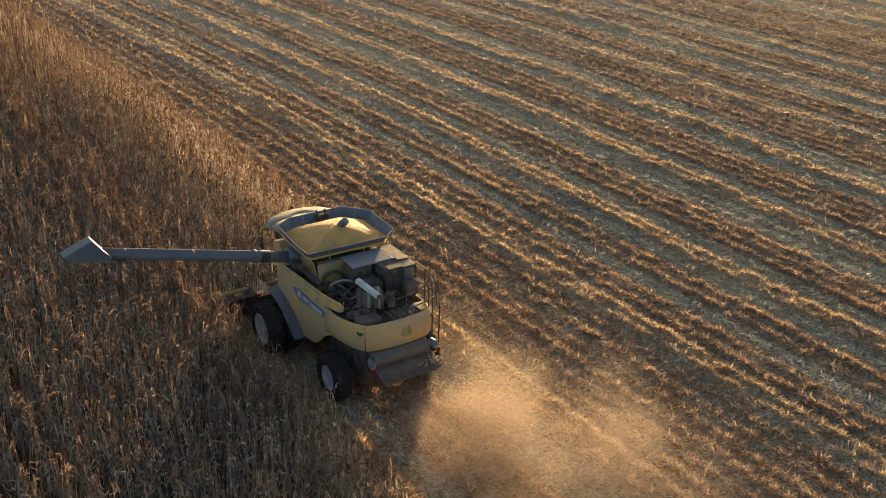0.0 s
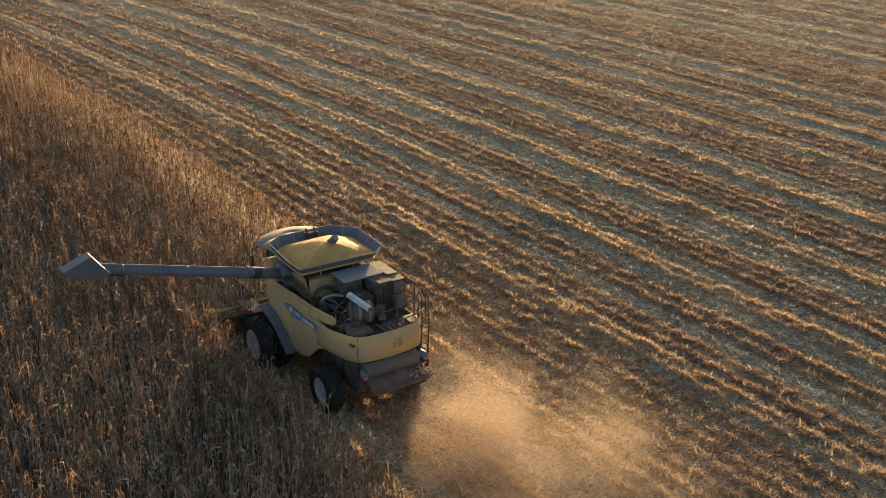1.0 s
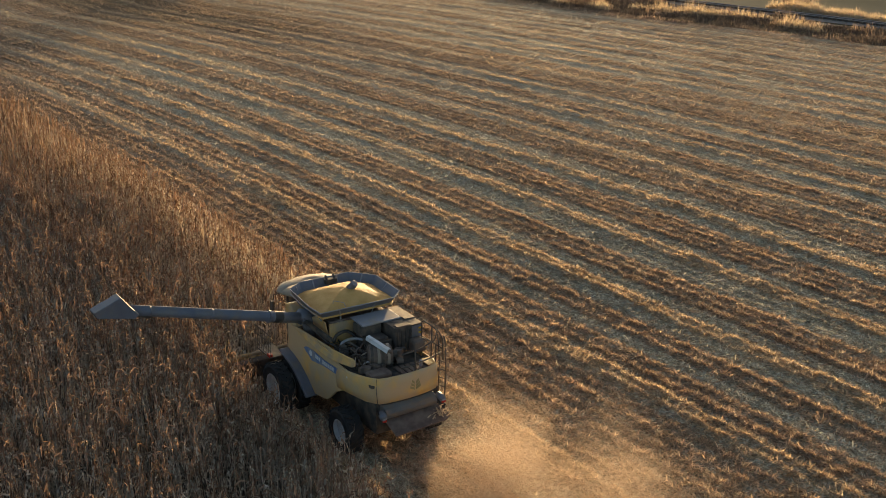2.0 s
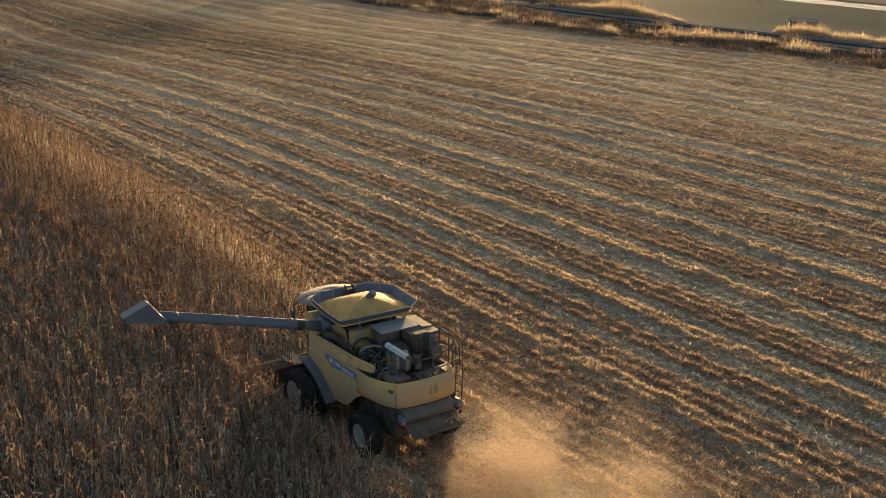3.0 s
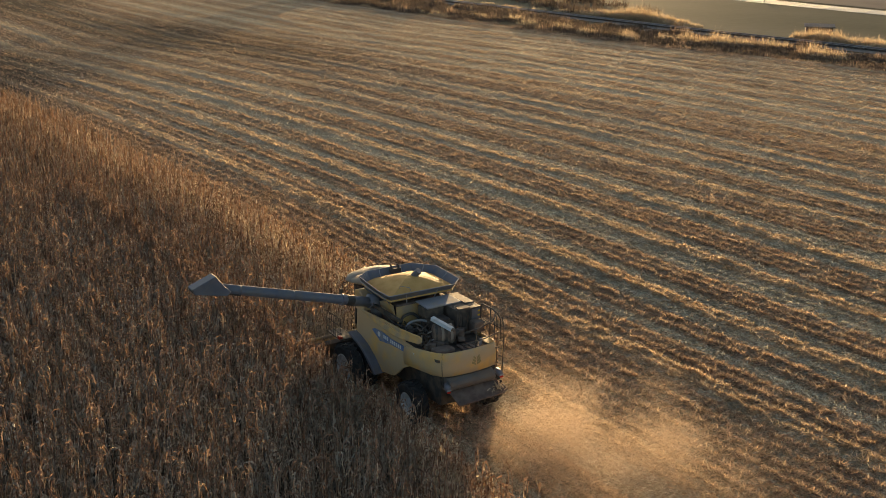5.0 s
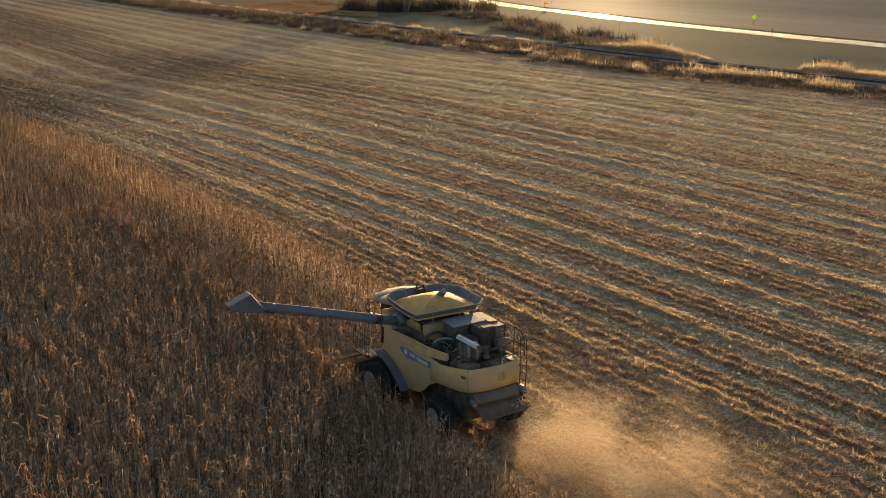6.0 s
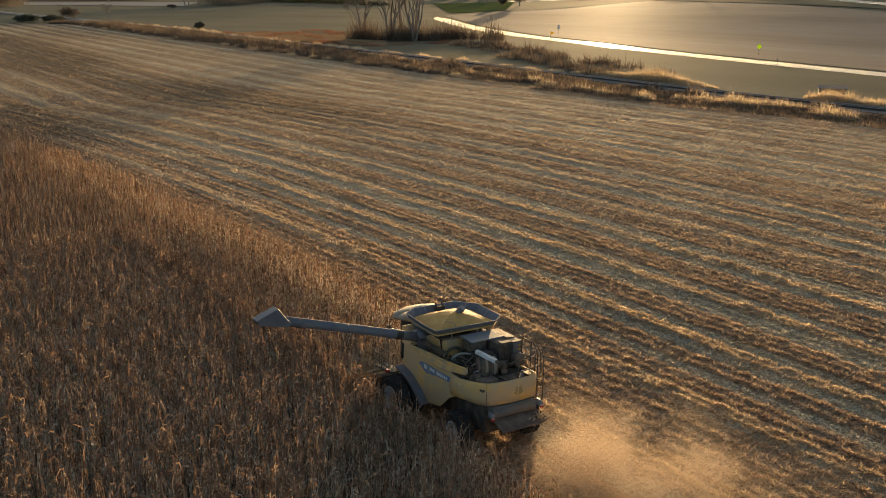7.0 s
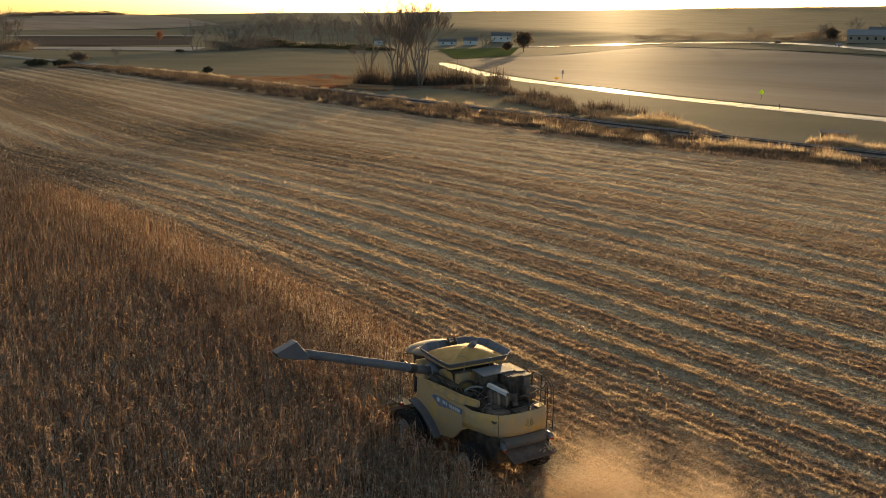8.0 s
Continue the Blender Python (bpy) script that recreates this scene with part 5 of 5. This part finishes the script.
def put(ob, x, y, turn=0.0, scale=1.0):
    ob.matrix_world = pose(x, y, float(land_height(x, y)) + 0.1, 0, 0, turn) @ Matrix.Scale(scale, 4)
    return ob


put(bare_tree("bare_tree", 26, 3, 3, 0.30, "tall bare cottonwood with upright grey limbs by the railway", 6, 0.03, None, 0.016), 138, 243)
put(bare_tree("bare_tree", 28, 3, 5, 0.30, "tall bare cottonwood with several leaning trunks", 6, 0.03, None, 0.016), 145, 240, 40)
put(bare_tree("bare_tree", 25, 2, 8, 0.36, "bare cottonwood among brown scrub", 6, 0.03, None, 0.016), 133, 250, 100)
put(bare_tree("bare_tree", 27, 2, 13, 0.30, "bare cottonwood beside the road bend", 6, 0.03, None, 0.016), 148, 250, 200)
put(bare_tree("bare_tree", 24, 3, 17, 0.26, "slender bare cottonwood with upright stems", 6, 0.03, None, 0.013), 141, 234, 300)
put(bare_tree("bare_tree", 23, 3, 19, 0.26, "slender bare cottonwood in brown scrub", 6, 0.03, None, 0.013), 136, 238, 20)
kinds = [bare_tree("bare_tree", 20, 2, 21, 0.45, "leafless tree in a far hedgerow", 5, 0.04, None, 0.016), bare_tree("bare_tree", 21, 1, 22, 0.5, "leafless tree in a far hedgerow", 5, 0.04, None, 0.016), bare_tree("bare_tree", 19, 3, 23, 0.42, "leafless tree in a far hedgerow", 5, 0.04, None, 0.013)]
line = [(193, 561, 0.9), (204, 572, 0.85), (225, 590, 0.9), (242, 607, 1.05), (255, 620, 1.1), (268, 634, 1.1), (290, 665, 1.2), (318, 720, 1.3), (342, 745, 1.4), (356, 750, 1.25), (375, 770, 1.3), (397, 790, 1.4), (415, 800, 1.2), (436, 820, 1.25), (470, 850, 1.3),
        (99, 613, 1.25), (106, 600, 1.05), (92, 620, 1.2), (88, 600, 1.15), (96, 590, 1.0), (103, 607, 1.15), (94, 606, 1.1), (214, 580, 0.8), (233, 598, 0.95), (248, 613, 0.8), (279, 648, 1.1), (303, 690, 1.1), (328, 733, 1.2), (366, 760, 1.2), (106, 413, 0.43), (95, 421, 0.3), (90, 424, 0.3), (398, 560, 0.5), (412, 585, 0.45), (420, 600, 0.5), (347, 640, 1.1), (352, 690, 1.25), (333, 640, 0.9), (360, 700, 1.2), (312, 640, 1.15), (300, 660, 1.2), (290, 640, 1.1), (445, 420, 0.38), (437, 372, 0.42), (442, 330, 0.5), (462, 345, 0.5), (470, 330, 0.6), (476, 352, 0.55), (484, 340, 0.6), (470, 310, 0.55), (480, 315, 0.6), (490, 325, 0.6)]
for i, (x, y, sc) in enumerate(line):
    ob = kinds[i] if i < 3 else copy_thing(kinds[i % 3], pose(0, 0, 0))
    put(ob, x, y, 57 * i, sc)
    tagged(ob, group="far hedgerow trees")


def leafy_tree(name, height, width, n, material, label, seed, size=0.5, mid=0.58):
    """A trunk and a loose crown of many small leaf clumps."""
    g = np.random.default_rng(seed)
    top = new(name)
    solid("trunk", Shape().tube([(0, 0, -0.2), (0.1, 0, height * 0.35), (0, 0.1, height * 0.75)], [height * 0.022, height * 0.016, height * 0.006], 7), BARK, top)
    d = g.normal(0, 1, (n, 3))
    d /= np.linalg.norm(d, axis=1)[:, None]
    rad = g.random(n) ** 0.45 * (0.75 + 0.25 * np.sin(d[:, 0] * 5 + seed) * np.sin(d[:, 2] * 6))
    c = d * rad[:, None] * np.array([width / 2, width / 2, height * 0.4]) + np.array([0, 0, height * mid])
    tri = g.normal(0, 1, (n, 3, 3))
    tri /= np.linalg.norm(tri, axis=2)[..., None]
    v = (c[:, None] + tri * size * g.uniform(0.5, 1.2, n)[:, None, None]).reshape(-1, 3)
    ob = new("crown", fast_mesh("crown", v, None, material, np.arange(3 * n).reshape(-1, 3)))
    ob.parent = top
    return tagged(top, label, "tree")


put(leafy_tree("russet_tree", 12, 8, 1500, RUSSET, "small tree with thin russet autumn leaves", 2, 0.4), 241, 766)
put(leafy_tree("cedar_bush", 3.4, 4.4, 1500, CEDAR, "dark evergreen bush by the railway", 3, 0.3, 0.4), 109, 319)
put(leafy_tree("cedar_bush", 4.2, 12, 2600, CEDAR, "wide dark evergreen thicket at the field's corner", 4, 0.4, 0.36), 70, 393)
put(leafy_tree("cedar_bush", 3.8, 11, 2200, CEDAR, "dark evergreen thicket at the field's corner", 5, 0.4, 0.36), 79, 391)
put(leafy_tree("brown_bush", 6.0, 11, 2400, BRUSH, "brown leafless bush beside the field", 6, 0.35, 0.44), 93, 422)
put(leafy_tree("brown_bush", 3.0, 7, 900, BRUSH, "low brown bush in the meadow", 7, 0.35, 0.4), 181, 551)
put(leafy_tree("oak_tree", 15, 14, 5200, BRUSH, "broad brown-leaved oak by a farmstead", 8, 0.55, 0.5), 383, 503)
put(leafy_tree("oak_tree", 8, 8, 2200, BRUSH, "brown-leaved oak by a farmstead", 9, 0.5, 0.48), 374, 508)
put(leafy_tree("oak_tree", 8.5, 9, 2600, BRUSH, "round brown-leaved oak behind the barn", 12, 0.5, 0.5), 440, 322)


def far_wood(name, spots, label, tall=11.0, material=None, dense=9, fleck=1.0):
    """Distant woods as clumps of crown pieces on the skyline."""
    vs = []
    for x, y, rx, n in spots:
        n *= dense
        px, py = x + RNG.normal(0, rx, n), y + RNG.normal(0, rx * 0.5, n)
        h = tall * RNG.uniform(0.55, 1.1) * np.abs(np.sin(px * 0.11 + y) * 0.3 + 0.7)
        c = np.stack([px, py, land_height(px, py) + h * RNG.random(n) ** 0.7], -1)
        tri = RNG.normal(0, 1, (n, 3, 3))
        vs.append((c[:, None] + tri / np.linalg.norm(tri, axis=2)[..., None] * RNG.uniform(0.45, 1.15, n)[:, None, None] * (0.85 if tall > 10 else 0.6) * fleck).reshape(-1, 3))
    v = np.concatenate(vs)
    return tagged(new(name, fast_mesh(name, v, None, material or WOODS, np.arange(len(v)).reshape(-1, 3))), label, "wood", kind="stuff")


hedge = [(280 + 3.4 * k, 652 - 8.4 * k, 3.5, 120) for k in range(12)]
far_wood("hedgerow", hedge, "low olive-green hedge along the crest of the knoll", 5.0, HEDGE)
far_wood("hedgerow", [(222 + 10 * k, 588 + 11.5 * k, 7, 190) for k in range(9)], "brown undergrowth below the hedgerow trees", 8.5)
far_wood("hedgerow", [(90, 606, 6, 260), (100, 604, 6, 260), (82, 610, 6, 160), (108, 600, 4, 90)], "brown undergrowth round leafless trees", 9.9)


def polar(px, d):
    """A place at distance d from the middle of the walk, a number of degrees right of the rows."""
    return -18 + d * math.sin(radians(px)), -28 + d * math.cos(radians(px))


woods = []
for a in np.arange(11.1, 16.3, 0.3):
    woods.append((*polar(a, 2450), 16, 190))
for a, d, n in ((46.5, 2500, 60), (47.2, 2500, 60), (50.6, 2500, 90), (51.2, 2500, 120), (51.8, 2500, 130), (52.4, 2500, 110), (53.2, 2480, 80), (54.0, 2450, 60), (55.0, 2300, 100), (34.5, 2500, 60), (35.5, 2520, 50), (37.5, 2500, 60)):
    woods.append((*polar(a, d), 24, n))
far_wood("far_wood", woods, "distant brown woods along the hills", dense=12)
far_wood("far_wood", [(455 + 9 * math.sin(k * 1.3), 300 + 9 * k, 6, 60) for k in range(9)] + [(470 + 8 * k, 395 + 22 * k, 9, 50) for k in range(8)], "brown scrubby woods behind the far road", 7.0, None, 40, 0.55)


def house(name, x, y, w, d, h, turn, label, wall=None, roof=None, windows=3):
    top = new(name)
    solid("wall", Shape().box((0, 0, h / 2 - 0.2), (w, d, h + 0.4)), wall or WHITE_WALL, top)
    s = Shape().prism([(-d / 2 - 0.4, h - 0.1), (0, h + d * 0.3), (d / 2 + 0.4, h - 0.1)], lambda p, q: (q, p[0], p[1]), -w / 2 - 0.4, w / 2 + 0.4)
    solid("roof", s, roof or ROOF_DARK, top)
    for i in range(windows):
        solid("window", Shape().box((-w / 2 + (i + 0.5) * w / windows, -d / 2 - 0.03, h * 0.55), (1.1, 0.08, 1.2)), GLASS, top)
    top.matrix_world = pose(x, y, float(land_height(x, y)) + 0.12, 0, 0, turn)
    return tagged(top, label, "house")


house("farmhouse", 474, 652, 15, 9, 4.2, -35, "white farmhouse with a grey roof")
house("farm_shed", 435, 637, 10, 8, 3.2, -35, "small white farm shed", windows=1)
house("farm_shed", 424, 652, 13, 7, 2.6, -30, "low white farm shed", windows=2)
house("farm_shed", 397, 708, 7, 6, 3.4, -20, "small white farm shed behind the trees", windows=1)
house("barn", 431, 292, 22, 9, 3.4, -58, "long brown-grey barn with a pale flat-pitched roof", TAN, PALE, 6)
house("barn", 446, 296, 14, 8, 4.6, -58, "pale machine shed beside a barn", PALE, ROOF_DARK, 4)


def road_sign(x, y, h, material, shape, label):
    top = new("road_sign")
    solid("post", Shape().tube([(0, 0, -0.2), (0, 0, h)], 0.05, 6), DARK, top)
    if shape == "flag":
        pts = [(-0.1, h - 0.9), (1.3, h - 0.45), (-0.1, h)]
    elif shape == "diamond":
        pts = [(0, h - 1.3), (0.6, h - 0.6), (0, h + 0.1), (-0.6, h - 0.6)]
    else:
        pts = [(-0.35, h - 1.3), (0.35, h - 1.3), (0.35, h), (-0.35, h)]
    solid("plate", Shape().prism(pts, lambda p, d: (p[0] * 0.83, p[0] * -0.55 + d, p[1]), -0.08, -0.05), material, top)
    top.matrix_world = pose(x, y, float(land_height(x, y)) + 0.12)
    return tagged(top, label, "road sign")


road_sign(179, 219, 2.7, SIGN_YELLOW, "flag", "yellow triangular road sign on a post")
road_sign(188, 149, 2.6, SIGN_LIME, "diamond", "lime-yellow diamond road sign on a post")
road_sign(208, 251, 2.9, MARK, "plate", "white upright road marker plate")


def pole(x, y, h, label):
    top = new("signal_post")
    solid("post", Shape().tube([(0, 0, -0.2), (0, 0, h)], 0.06, 6), DARK, top)
    solid("cap", Shape().box((0, 0, h), (0.35, 0.2, 0.3)), PALE, top)
    top.matrix_world = pose(x, y, 0)
    return tagged(top, label, "post")



pole(166, 125, 1.2, "short dark roadside marker post")
shed = new("trackside_hut")
solid("wall", Shape().box((0, 0, 0.5), (4.0, 2.0, 1.0)), RUST, shed)
solid("roof", Shape().box((0, 0, 1.06), (4.6, 2.5, 0.12), Matrix.Rotation(0.12, 3, "X")), ROOF_DARK, shed)
shed.matrix_world = pose(124, 79, 0, 0, 0, -50)
tagged(shed, "low brown trackside hut half hidden by reeds", "hut")


def parked_car(x, y, turn, paint, label):
    car = new("car")
    s = Shape().prism([(-2.2, 0.35), (-2.2, 0.85), (-1.3, 0.95), (-0.8, 1.45), (0.9, 1.45), (1.6, 0.95), (2.2, 0.85), (2.2, 0.35)], lambda p, d: (p[0], d, p[1]), -0.85, 0.85)
    solid("body", s, paint, car, bevel=0.06)
    for a in (-1.35, 1.35):
        for b in (-0.8, 0.8):
            solid("wheel", Shape().ring([(0.02, -0.1), (0.34, -0.1), (0.34, 0.1), (0.02, 0.1)], (a, b, 0.34), (0, 1, 0), 14), RUBBER, car)
    car.matrix_world = pose(x, y, float(land_height(x, y)) + 0.36, 0, 0, turn)
    return tagged(car, label, "car")


FAR_ROAD = [(425, 580), (439, 562), (450, 515), (448, 486), (449, 438), (439, 385), (421, 331), (405, 302), (389, 274), (370, 241), (350, 205)]
rows = []
for i, (x, y) in enumerate(FAR_ROAD):
    x0, y0 = FAR_ROAD[max(0, i - 1)]
    x1, y1 = FAR_ROAD[min(len(FAR_ROAD) - 1, i + 1)]
    n = Vector((y1 - y0, x0 - x1)).normalized() * 3.5
    rows.append([(x + n.x, y + n.y, float(land_height(x + n.x, y + n.y)) + 0.35), (x - n.x, y - n.y, float(land_height(x - n.x, y - n.y)) + 0.35)])
tagged(solid("far_road", Shape().sheet(rows), ASPHALT), "pale distant road below the hills", "road", kind="structure")
parked_car(419, 338, 58, DARK, "dark car on the distant road")
parked_car(392, 281, 60, PALE, "pale car on the distant road")
